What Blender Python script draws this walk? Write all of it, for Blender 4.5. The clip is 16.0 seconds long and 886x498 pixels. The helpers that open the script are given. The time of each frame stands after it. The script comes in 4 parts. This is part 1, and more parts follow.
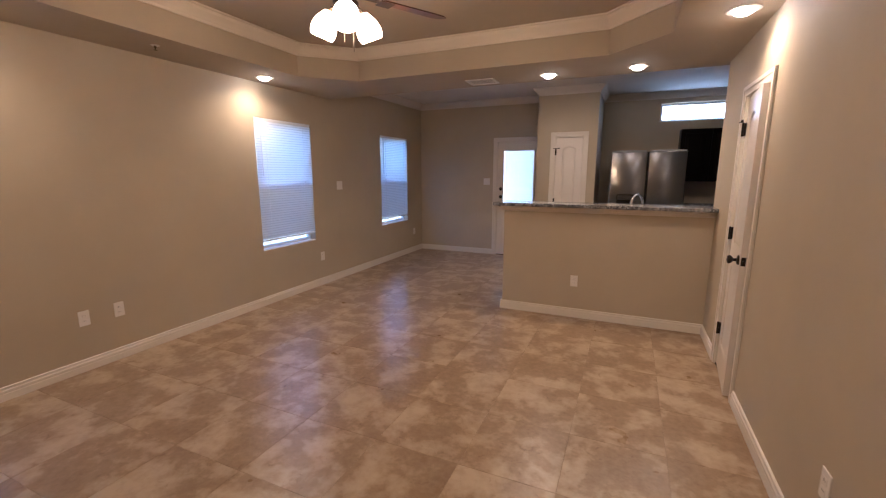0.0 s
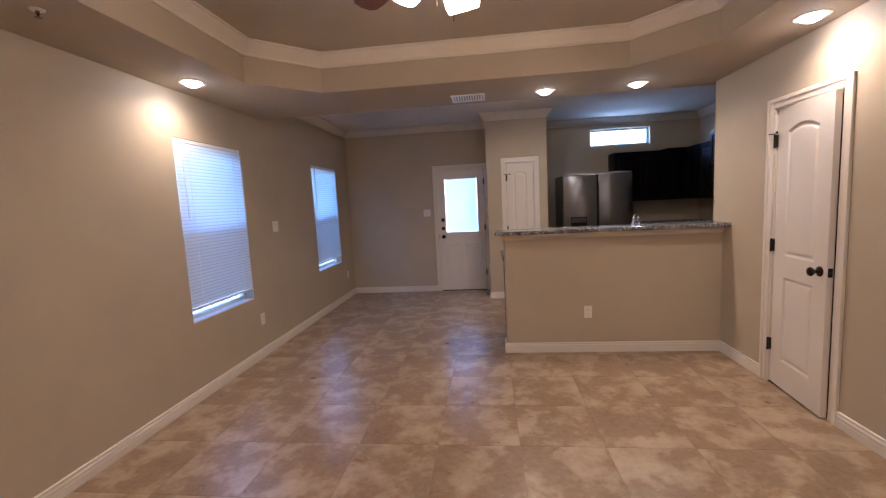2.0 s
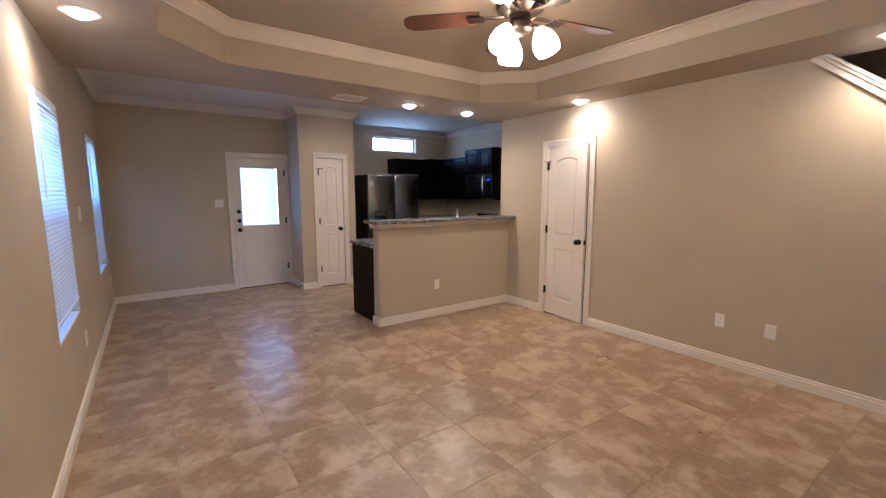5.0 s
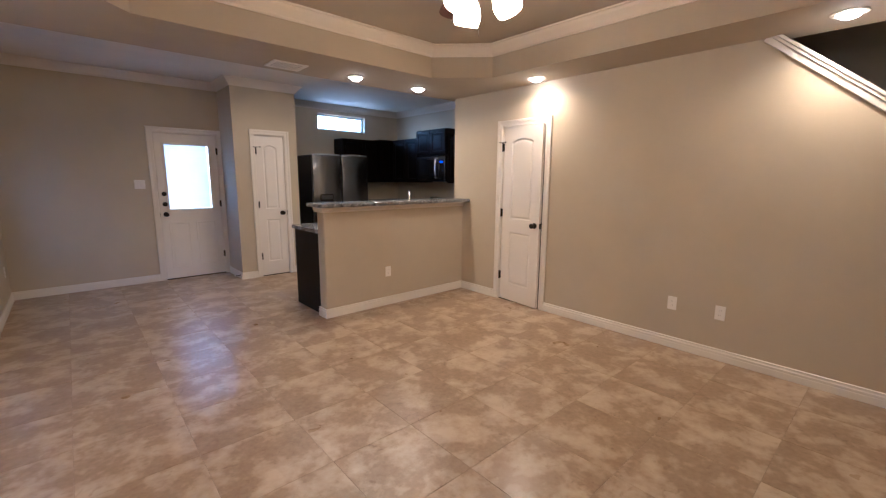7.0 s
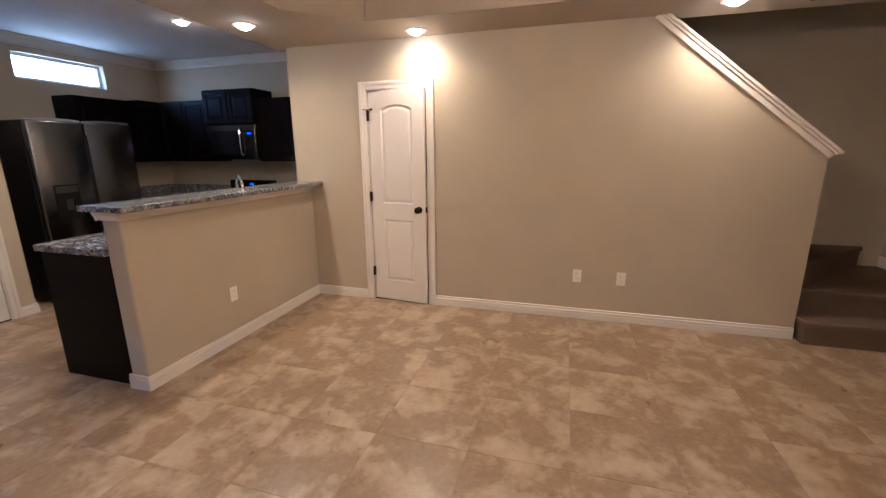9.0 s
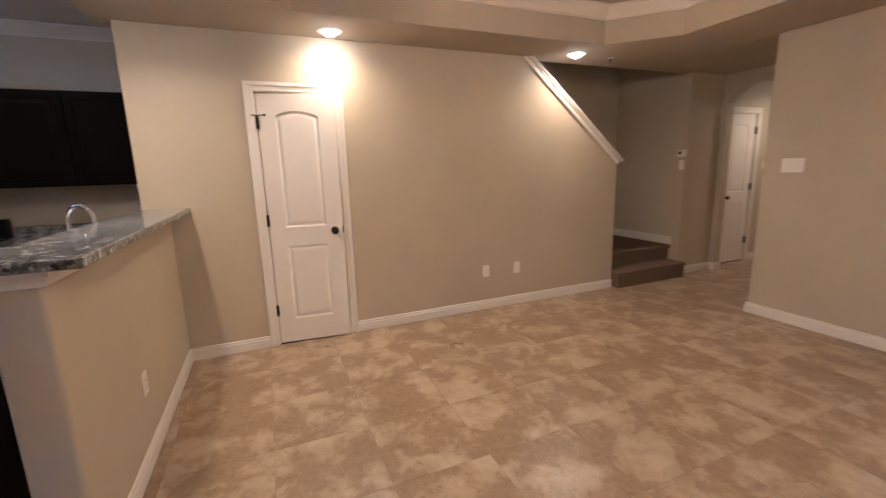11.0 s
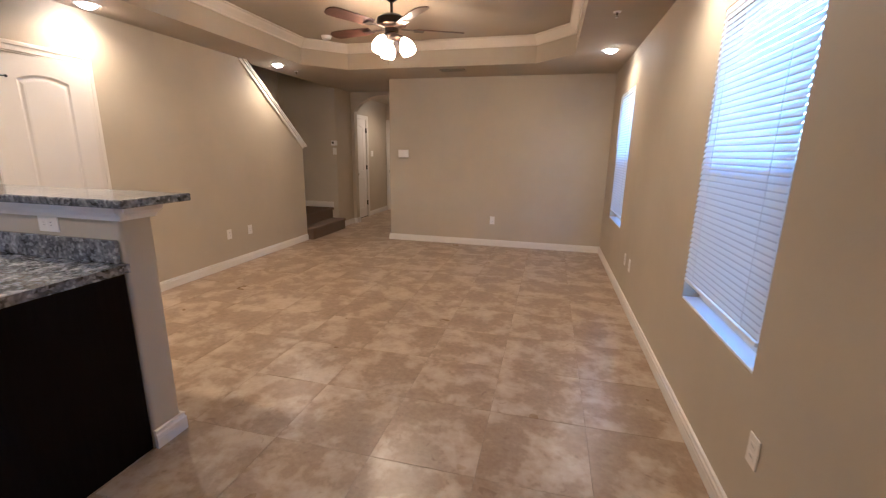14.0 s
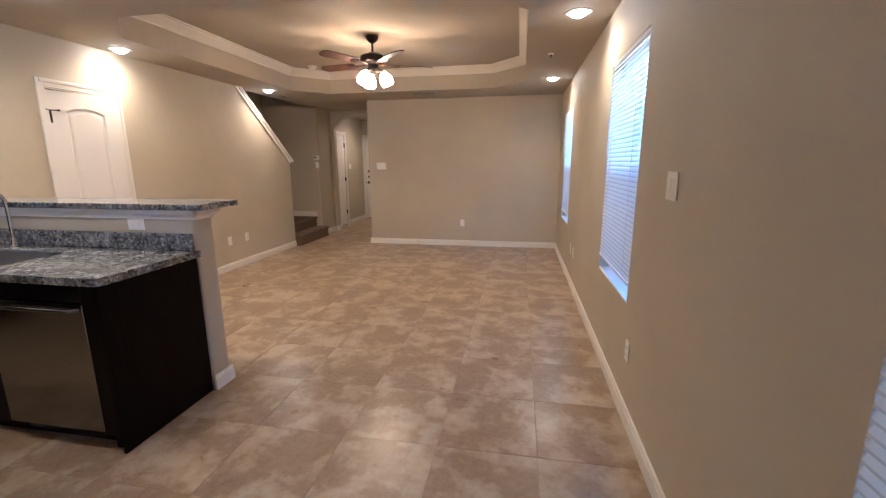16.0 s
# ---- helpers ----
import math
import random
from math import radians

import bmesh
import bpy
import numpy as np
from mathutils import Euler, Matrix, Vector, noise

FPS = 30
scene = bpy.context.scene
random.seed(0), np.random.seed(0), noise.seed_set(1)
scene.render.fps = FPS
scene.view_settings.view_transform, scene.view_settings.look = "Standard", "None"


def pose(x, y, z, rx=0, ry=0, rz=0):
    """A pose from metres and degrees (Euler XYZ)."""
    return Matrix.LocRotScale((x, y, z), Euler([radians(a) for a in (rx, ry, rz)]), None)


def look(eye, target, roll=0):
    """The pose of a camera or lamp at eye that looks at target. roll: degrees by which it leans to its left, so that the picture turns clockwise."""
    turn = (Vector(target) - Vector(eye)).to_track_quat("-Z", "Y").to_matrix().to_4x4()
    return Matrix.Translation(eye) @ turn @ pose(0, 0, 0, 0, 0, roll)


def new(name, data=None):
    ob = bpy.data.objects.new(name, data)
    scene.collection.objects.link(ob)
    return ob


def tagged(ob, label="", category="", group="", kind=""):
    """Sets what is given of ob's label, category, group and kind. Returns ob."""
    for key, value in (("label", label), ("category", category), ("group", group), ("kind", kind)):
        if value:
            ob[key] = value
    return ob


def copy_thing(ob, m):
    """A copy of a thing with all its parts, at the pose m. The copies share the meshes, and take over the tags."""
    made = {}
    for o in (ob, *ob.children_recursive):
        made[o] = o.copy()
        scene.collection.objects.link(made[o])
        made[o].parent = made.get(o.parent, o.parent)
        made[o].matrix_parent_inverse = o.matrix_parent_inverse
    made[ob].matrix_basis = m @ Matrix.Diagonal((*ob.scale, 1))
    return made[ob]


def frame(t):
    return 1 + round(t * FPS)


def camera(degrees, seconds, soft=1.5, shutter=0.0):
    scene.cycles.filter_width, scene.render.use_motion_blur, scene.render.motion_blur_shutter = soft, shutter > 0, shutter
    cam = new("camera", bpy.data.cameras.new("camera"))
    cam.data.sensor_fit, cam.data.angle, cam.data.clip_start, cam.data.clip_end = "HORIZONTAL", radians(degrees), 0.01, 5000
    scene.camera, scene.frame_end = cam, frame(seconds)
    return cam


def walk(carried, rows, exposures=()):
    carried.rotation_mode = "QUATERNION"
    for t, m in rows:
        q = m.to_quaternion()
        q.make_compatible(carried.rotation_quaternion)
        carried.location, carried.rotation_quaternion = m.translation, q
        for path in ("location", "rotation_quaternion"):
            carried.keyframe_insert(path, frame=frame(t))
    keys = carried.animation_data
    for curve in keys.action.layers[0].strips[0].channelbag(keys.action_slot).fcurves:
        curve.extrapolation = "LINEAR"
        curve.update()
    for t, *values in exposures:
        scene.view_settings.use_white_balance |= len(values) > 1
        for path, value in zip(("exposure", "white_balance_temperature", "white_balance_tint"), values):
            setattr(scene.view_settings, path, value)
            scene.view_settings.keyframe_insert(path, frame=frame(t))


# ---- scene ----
cam = camera(93.7, 16.0, soft=1.2, shutter=0.35)
PATH = [
    (0, (-0.058, 0.175, 1.501), (-0.856, 1.972, 1.136), -0.0),
    (0.5, (-0.317, 0.296, 1.486), (-1.031, 2.126, 1.108), 1.4),
    (1, (-0.653, 0.478, 1.478), (-1.269, 2.315, 0.98), 3.2),
    (1.5, (-1.055, 0.485, 1.491), (-1.501, 2.423, 1.274), 0.1),
    (2, (-1.406, 0.58, 1.476), (-1.632, 2.555, 1.258), -2.9),
    (2.5, (-1.807, 0.544, 1.467), (-1.79, 2.535, 1.286), -1.7),
    (3, (-2.14, 0.581, 1.449), (-1.938, 2.559, 1.232), -3.2),
    (3.5, (-2.493, 0.646, 1.453), (-2.025, 2.571, 1.175), -1.1),
    (4, (-2.809, 0.577, 1.471), (-2.068, 2.413, 1.185), -0.1),
    (4.5, (-3.082, 0.563, 1.469), (-2.198, 2.321, 1.111), -1.7),
    (5, (-3.29, 0.464, 1.489), (-2.148, 2.084, 1.22), 0.0),
    (5.2, (-3.335, 0.472, 1.506), (-2.154, 2.062, 1.226), 0.4),
    (7.3, (-3.13, 0.773, 1.422), (-1.748, 2.172, 1.057), 0.5),
    (7.5, (-3.164, 0.898, 1.404), (-1.625, 2.124, 1.044), 1.5),
    (8, (-3.149, 1.259, 1.391), (-1.456, 2.26, 1.027), 0.8),
    (8.2, (-3.104, 1.409, 1.412), (-1.368, 2.324, 1.027), -0.5),
    (10.3, (-2.99, 3.27, 1.50), (-1.051, 3.075, 1.048), 0.6),
    (10.5, (-2.965, 3.455, 1.465), (-1.046, 3.110, 1.017), -1.0),
    (11, (-2.902, 3.875, 1.417), (-1.092, 3.118, 1.037), -1.7),
    (11.5, (-2.885, 4.236, 1.393), (-1.353, 2.991, 1.07), -1.3),
    (12, (-2.982, 4.573, 1.385), (-1.823, 2.98, 1.042), -1.1),
    (12.5, (-2.983, 4.942, 1.352), (-2.132, 3.167, 0.998), -0.7),
    (13, (-3.009, 5.314, 1.328), (-2.279, 3.505, 0.888), 0.1),
    (13.5, (-2.945, 5.701, 1.375), (-2.416, 3.832, 0.899), 0.6),
    (14, (-2.999, 6.014, 1.396), (-2.524, 4.126, 0.94), 0.9),
    (14.5, (-3.06, 6.302, 1.435), (-2.622, 4.382, 1.088), 0.5),
    (15, (-3.067, 6.519, 1.434), (-2.7, 4.587, 1.07), 0.8),
    (15.5, (-3.133, 6.679, 1.415), (-2.69, 4.763, 1.049), 0.5),
    (16, (-3.144, 6.803, 1.417), (-2.79, 4.878, 1.008), -0.3),
]
walk(cam, [(t, look(eye, target, roll)) for t, eye, target, roll in PATH],
     exposures=[(0, 3.95, 4580, 18), (1.5, 3.99, 4390, 17), (3.5, 4.08, 4280, 16), (5, 4.34, 4260, 13), (8, 4.35, 4270, 12),
                (10.5, 4.32, 4460, 14), (12, 4.37, 4220, 11), (14, 4.39, 4270, 11), (16, 4.48, 4180, 10)])

# ---- world and daylight ----
world = bpy.data.worlds.new("sky")
scene.world = world
world.use_nodes = True
wn = world.node_tree.nodes
sky = wn.new("ShaderNodeTexSky")
sky.sky_type = 'NISHITA'
sky.sun_disc = False
sky.sun_elevation = radians(50)
sky.sun_rotation = radians(60)
wn["Background"].inputs["Strength"].default_value = 0.15
world.node_tree.links.new(sky.outputs[0], wn["Background"].inputs[0])

sun = new("sun", bpy.data.lights.new("sun", 'SUN'))
sun.data.energy = 4.0
sun.data.angle = radians(0.5)
sun.data.color = (1.0, 0.95, 0.88)
sun.matrix_world = look((20, 6, 25), (0, 4, 0))

# daylight of the open sky in the kitchen window's opening
sky_lamp = new("kitchen_sky_lamp", bpy.data.lights.new("kitchen_sky_lamp", 'AREA'))
sky_lamp.data.shape, sky_lamp.data.size, sky_lamp.data.size_y = 'RECTANGLE', 0.86, 0.20
sky_lamp.data.energy, sky_lamp.data.color = 0.13, (0.66, 0.84, 1.0)
sky_lamp.matrix_world = look((0.785, 8.02, 2.43), (0.785, 6.0, 2.20))

CAN_POWER, CAN_COLOUR = 0.49, (1.0, 0.61, 0.28)
BULB_GLOW, BULB_COLOUR = 5.1, (1.0, 0.60, 0.26)


# ---- materials ----
class Mat:
    """A small wrapper that builds one node material."""

    def __init__(self, name, colour=(0.5, 0.5, 0.5), rough=0.5, metal=0.0, spec=0.5):
        self.m = bpy.data.materials.new(name)
        self.m.use_nodes = True
        self.n, self.l = self.m.node_tree.nodes, self.m.node_tree.links
        self.b = self.n["Principled BSDF"]
        self.b.inputs["Base Color"].default_value = (*colour, 1)
        self.b.inputs["Roughness"].default_value = rough
        self.b.inputs["Metallic"].default_value = metal
        self.b.inputs["Specular IOR Level"].default_value = spec
        self.co = self.n.new("ShaderNodeTexCoord")
        self.vec = self.co.outputs["Object"]

    def node(self, kind, **values):
        nd = self.n.new(kind)
        for k, v in values.items():
            nd.inputs[k].default_value = v
        return nd

    def noise(self, scale, detail=4.0, rough=0.55, vec=None, distortion=0.0):
        nd = self.node("ShaderNodeTexNoise", Scale=scale, Detail=detail, Roughness=rough, Distortion=distortion)
        self.l.new(vec or self.vec, nd.inputs["Vector"])
        return nd.outputs["Fac"]

    def ramp(self, fac, stops):
        nd = self.n.new("ShaderNodeValToRGB")
        el = nd.color_ramp.elements
        while len(el) < len(stops):
            el.new(0.5)
        for e, (p, c) in zip(el, stops):
            e.position, e.color = p, (*c, 1)
        self.l.new(fac, nd.inputs["Fac"])
        return nd.outputs["Color"]

    def mix(self, fac, a, b, mode='MIX'):
        nd = self.n.new("ShaderNodeMix")
        nd.data_type, nd.blend_type = 'RGBA', mode
        for sock, v in ((nd.inputs[0], fac), (nd.inputs[6], a), (nd.inputs[7], b)):
            if isinstance(v, (int, float)):
                sock.default_value = v
            elif isinstance(v, tuple):
                sock.default_value = (*v, 1)
            else:
                self.l.new(v, sock)
        return nd.outputs[2]

    def scaled(self, sx, sy, sz):
        mp = self.n.new("ShaderNodeMapping")
        mp.inputs["Scale"].default_value = (sx, sy, sz)
        self.l.new(self.vec, mp.inputs["Vector"])
        return mp.outputs[0]

    def colour(self, sock):
        self.l.new(sock, self.b.inputs["Base Color"])
        return self

    def rough(self, fac, lo, hi):
        mr = self.node("ShaderNodeMapRange")
        mr.inputs["To Min"].default_value, mr.inputs["To Max"].default_value = lo, hi
        self.l.new(fac, mr.inputs["Value"])
        self.l.new(mr.outputs[0], self.b.inputs["Roughness"])
        return self

    def bump(self, fac, strength, distance):
        bp = self.node("ShaderNodeBump", Strength=strength, Distance=distance)
        self.l.new(fac, bp.inputs["Height"])
        self.l.new(bp.outputs[0], self.b.inputs["Normal"])
        return self


def paint(name, colour, rough, grain=160, depth=0.0012, drift=0.06):
    p = Mat(name, colour, rough)
    lo = tuple(c * (1 - drift) for c in colour)
    hi = tuple(min(1, c * (1 + drift)) for c in colour)
    p.colour(p.ramp(p.noise(1.3, 5), [(0.3, lo), (0.7, hi)]))
    p.rough(p.noise(7, 3), rough - 0.06, rough + 0.06)
    if depth:
        p.bump(p.noise(grain, 2), 0.35, depth)
    return p.m


M_WALL = paint("wall_paint", (0.484, 0.415, 0.300), 0.62)
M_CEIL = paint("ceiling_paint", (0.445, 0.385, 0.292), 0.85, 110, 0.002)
# paler than M_CEIL: daylight on the dining ceiling is put into the colour
M_CEIL_DAYLIT = paint("daylit_ceiling_paint", (0.68, 0.65, 0.60), 0.85, 110, 0.002)
M_TRIM = paint("trim_paint", (0.74, 0.69, 0.61), 0.38, 60, 0.0003, 0.03)
M_CROWN = paint("crown_paint", (0.69, 0.63, 0.54), 0.5, 60, 0.0003, 0.04)
M_DOOR = paint("door_paint", (0.76, 0.71, 0.64), 0.34, 90, 0.0004, 0.03)
M_PLATE = paint("plate_plastic", (0.80, 0.76, 0.70), 0.35, 60, 0.0, 0.02)
M_TAN = paint("tan_metal", (0.24, 0.21, 0.165), 0.5, 60, 0.0, 0.05)
M_VINYL = paint("vinyl", (0.80, 0.82, 0.84), 0.35, 60, 0.0, 0.03)
M_BRONZE = paint("oiled_bronze", (0.018, 0.014, 0.012), 0.35, 200, 0.0003, 0.25)
M_BRONZE.node_tree.nodes["Principled BSDF"].inputs["Metallic"].default_value = 0.6
M_DARK = paint("dark_gap", (0.01, 0.009, 0.008), 0.8, 60, 0.0, 0.1)
M_BLACK = paint("black_gloss", (0.008, 0.008, 0.009), 0.16, 60, 0.0, 0.1)
# colour of the unseen ground, pale so that it reflects daylight indoors
M_BOUNCE_GROUND = paint("pale_bounce_ground", (0.23, 0.215, 0.15), 0.9, 30, 0.02, 0.4)

# floor tile: mottled travertine look, cream clouds on tan, shifted from tile to tile
t_ = Mat("travertine_tile", rough=0.3, spec=0.5)
info = t_.n.new("ShaderNodeObjectInfo")
shift = t_.n.new("ShaderNodeVectorMath")
shift.operation = 'SCALE'
shift.inputs[0].default_value = (37.0, 61.0, 19.0)
t_.l.new(info.outputs["Random"], shift.inputs["Scale"])
moved = t_.n.new("ShaderNodeVectorMath")
t_.l.new(t_.vec, moved.inputs[0])
t_.l.new(shift.outputs[0], moved.inputs[1])
v_ = moved.outputs[0]
broad = t_.noise(4.3, 4, 0.5, v_, 0.35)
fringe = t_.noise(15, 6, 0.62, v_)
both = t_.n.new("ShaderNodeMath")
both.operation = 'MULTIPLY_ADD'
both.inputs[1].default_value = 0.38
t_.l.new(fringe, both.inputs[0])
t_.l.new(broad, both.inputs[2])
cloud = both.outputs[0]
fine = t_.noise(30, 5, 0.6, v_)
base = t_.ramp(cloud, [(0.46, (0.232, 0.155, 0.084)), (0.655, (0.280, 0.194, 0.111)), (0.725, (0.365, 0.271, 0.170)), (0.87, (0.462, 0.364, 0.247))])
tone = t_.mix(t_.ramp(fine, [(0.35, (0, 0, 0)), (0.7, (1, 1, 1))]), base, (0.47, 0.37, 0.27))
soft_tone = t_.mix(0.20, base, tone)
vein = t_.noise(13, 5, 0.55, v_, 1.2)
pits = t_.ramp(vein, [(0.27, (0.55, 0.46, 0.38)), (0.38, (1, 1, 1))])
t_.colour(t_.mix(0.55, soft_tone, pits, 'MULTIPLY'))
t_.rough(t_.noise(5, 3, 0.5, v_), 0.24, 0.37)
t_.bump(t_.noise(7, 3, 0.5, v_), 0.14, 0.004)
M_TILE = t_.m
M_GROUT = paint("grout", (0.30, 0.222, 0.148), 0.9, 300, 0.001, 0.2)

# speckled granite
g_ = Mat("granite", rough=0.12)
vo = g_.node("ShaderNodeTexVoronoi", Scale=75.0)
g_.l.new(g_.vec, vo.inputs["Vector"])
flecks = g_.ramp(vo.outputs["Color"], [(0.18, (0.012, 0.013, 0.017)), (0.45, (0.10, 0.103, 0.112)), (0.66, (0.26, 0.262, 0.27)), (0.92, (0.54, 0.54, 0.53))])
drifts = g_.ramp(g_.noise(14, 6, 0.65), [(0.38, (0.022, 0.025, 0.034)), (0.53, (0.20, 0.202, 0.21)), (0.70, (0.55, 0.545, 0.53))])
g_.colour(g_.mix(0.5, flecks, drifts))
g_.rough(g_.noise(40, 3), 0.08, 0.2)
M_GRANITE = g_.m

# espresso wood
w_ = Mat("espresso_wood", rough=0.45, spec=0.06)
gr = w_.noise(9, 8, 0.65, w_.scaled(6, 6, 0.5))
w_.colour(w_.ramp(gr, [(0.3, (0.0025, 0.0017, 0.0017)), (0.7, (0.0065, 0.0042, 0.0036))]))
w_.rough(gr, 0.28, 0.45)
w_.bump(gr, 0.15, 0.001)
M_WOOD = w_.m

b_ = Mat("fan_blade_wood", rough=0.4)
gb = b_.noise(7, 8, 0.65, b_.scaled(0.6, 8, 8))
b_.colour(b_.ramp(gb, [(0.3, (0.035, 0.014, 0.009)), (0.7, (0.10, 0.042, 0.026))]))
M_BLADE = b_.m

s_ = Mat("brushed_steel", (0.50, 0.50, 0.51), 0.32, 1.0)
br = s_.noise(60, 4, 0.6, s_.scaled(0.3, 0.3, 8))
s_.rough(br, 0.14, 0.26)
s_.colour(s_.ramp(br, [(0.3, (0.175, 0.172, 0.17)), (0.7, (0.25, 0.243, 0.236))]))
M_STEEL = s_.m
M_SINK = Mat("satin_steel", (0.55, 0.55, 0.56), 0.28, 1.0).m
M_CHROME = Mat("chrome", (0.85, 0.85, 0.87), 0.06, 1.0).m

c_ = Mat("brown_carpet", rough=0.95, spec=0.1)
c_.colour(c_.ramp(c_.noise(220, 3), [(0.3, (0.115, 0.078, 0.053)), (0.7, (0.235, 0.168, 0.120))]))
c_.bump(c_.noise(420, 2), 0.9, 0.006)
M_CARPET = c_.m

gl = Mat("glass", (1, 1, 1), 0.02)
gl.b.inputs["Transmission Weight"].default_value = 1.0
gl.b.inputs["IOR"].default_value = 1.1
M_GLASS = gl.m

# vinyl blind slats that let daylight glow through
def slat_vinyl(name, through_share, tint):
    sl = Mat(name, (0.70, 0.72, 0.75), 0.45)
    tr = sl.node("ShaderNodeBsdfTranslucent", Color=(*tint, 1))
    ms = sl.node("ShaderNodeMixShader", Fac=through_share)
    sl.l.new(sl.b.outputs[0], ms.inputs[1])
    sl.l.new(tr.outputs[0], ms.inputs[2])
    sl.l.new(ms.outputs[0], sl.n["Material Output"].inputs[0])
    return sl.m


M_SLAT = slat_vinyl("blind_vinyl", 0.125, (0.66, 0.87, 1.0))
M_THIN_SLAT = slat_vinyl("thin_blind_vinyl", 0.24, (0.86, 0.88, 0.96))

# darker colour that paints the shade line between neighbouring slats
M_SLAT_LINE = paint("slat_shade_line_vinyl", (0.50, 0.54, 0.60), 0.45, 60, 0.0, 0.03)

# fine mesh of an insect screen, open for about half its area
sc_ = Mat("screen_mesh", (0.10, 0.10, 0.11), 0.7)
st = sc_.n.new("ShaderNodeBsdfTransparent")
mx = sc_.node("ShaderNodeMixShader", Fac=0.5)
sc_.l.new(sc_.b.outputs[0], mx.inputs[1])
sc_.l.new(st.outputs[0], mx.inputs[2])
sc_.l.new(mx.outputs[0], sc_.n["Material Output"].inputs[0])
M_SCREEN = sc_.m


def glow(name, colour, strength):
    g = Mat(name, colour, 0.4)
    g.b.inputs["Emission Color"].default_value = (*colour, 1)
    g.b.inputs["Emission Strength"].default_value = strength
    return g.m


M_LENS = glow("can_lens", (1.0, 0.72, 0.44), 4.5)
M_BULB = glow("frosted_shade_lit", BULB_COLOUR, BULB_GLOW)
M_LED = glow("blue_display", (0.01, 0.06, 1.0), 0.22)


# ---- geometry helpers ----
def box(bm, x0, x1, y0, y1, z0, z1, bevel=0.0, seg=1):
    r = bmesh.ops.create_cube(bm, size=1, matrix=Matrix.LocRotScale(((x0 + x1) / 2, (y0 + y1) / 2, (z0 + z1) / 2), None, (abs(x1 - x0), abs(y1 - y0), abs(z1 - z0))))
    if bevel:
        ed = list({e for v in r["verts"] for e in v.link_edges})
        bmesh.ops.bevel(bm, geom=ed, offset=bevel, segments=seg, affect='EDGES', profile=0.5)
    return bm


def boxes(*rows, bevel=0.0, seg=1):
    bm = bmesh.new()
    for r in rows:
        box(bm, *r, bevel=bevel, seg=seg)
    return bm


def cyl(bm, r0, r1, a, b, seg=20):
    """A capped cone from point a (radius r0) to point b (radius r1)."""
    a, b = Vector(a), Vector(b)
    m = Matrix.Translation((a + b) / 2) @ (b - a).to_track_quat('Z', 'Y').to_matrix().to_4x4()
    bmesh.ops.create_cone(bm, cap_ends=True, segments=seg, radius1=r0, radius2=r1, depth=(b - a).length, matrix=m)
    return bm


def lathe(profile, seg=24, bm=None, m=None):
    """Turns a profile of (radius, z) about the z axis."""
    bm = bm or bmesh.new()
    m = m or Matrix()
    rings = []
    for r, z in profile:
        rings.append([bm.verts.new(m @ Vector((r * math.cos(2 * math.pi * i / seg), r * math.sin(2 * math.pi * i / seg), z))) for i in range(seg)])
    for a, b in zip(rings, rings[1:]):
        for i in range(seg):
            bm.faces.new((a[i], a[(i + 1) % seg], b[(i + 1) % seg], b[i]))
    return bm


def tube(points, r, seg=10):
    """A round tube along a line of points."""
    bm = bmesh.new()
    pts = [Vector(p) for p in points]
    rings = []
    for i, p in enumerate(pts):
        d = (pts[min(i + 1, len(pts) - 1)] - pts[max(i - 1, 0)]).normalized()
        side = d.cross(Vector((0.31, 0.87, 0.21))).normalized()
        up = d.cross(side)
        rings.append([bm.verts.new(p + r * (math.cos(2 * math.pi * k / seg) * side + math.sin(2 * math.pi * k / seg) * up)) for k in range(seg)])
    for a, b in zip(rings, rings[1:]):
        for k in range(seg):
            bm.faces.new((a[k], a[(k + 1) % seg], b[(k + 1) % seg], b[k]))
    bm.faces.new(rings[0][::-1])
    bm.faces.new(rings[-1])
    return bm


def sweep(path, profile, closed=False):
    """Runs a profile of (out, z) along a plan path; out is measured to the left of the way."""
    bm = bmesh.new()
    n = len(path)
    rings = []
    for i in range(n):
        p = Vector(path[i])
        before = (p - Vector(path[i - 1])).normalized() if (closed or i) else None
        after = (Vector(path[(i + 1) % n]) - p).normalized() if (closed or i < n - 1) else None
        before, after = before or after, after or before
        n0, n1 = Vector((-before.y, before.x)), Vector((-after.y, after.x))
        mid = n0 + n1
        mid = mid / max(0.2, mid.dot(n0))
        rings.append([bm.verts.new((p.x + mid.x * o, p.y + mid.y * o, z)) for o, z in profile])
    k = len(profile)
    pairs = list(zip(rings, rings[1:])) + ([(rings[-1], rings[0])] if closed else [])
    for a, b in pairs:
        for j in range(k):
            bm.faces.new((a[j], b[j], b[(j + 1) % k], a[(j + 1) % k]))
    if not closed:
        bm.faces.new(rings[0])
        bm.faces.new(rings[-1][::-1])
    return bm




def mesh_of(bm, name, material, smooth=False):
    bmesh.ops.recalc_face_normals(bm, faces=bm.faces)
    if smooth:
        for f in bm.faces:
            f.smooth = True
        for e in bm.edges:
            if len(e.link_faces) == 2 and e.calc_face_angle(0) > radians(38):
                e.smooth = False
    me = bpy.data.meshes.new(name)
    bm.to_mesh(me)
    bm.free()
    me.materials.append(material)
    return me


def part(name, bm, material, parent, label="", smooth=False):
    ob = new(name, mesh_of(bm, name, material, smooth))
    ob.parent = parent
    if label:
        tagged(ob, label)
    return ob


def setting(name, bm, material, label, category, smooth=False):
    return tagged(new(name, mesh_of(bm, name, material, smooth)), label, category, kind="structure")


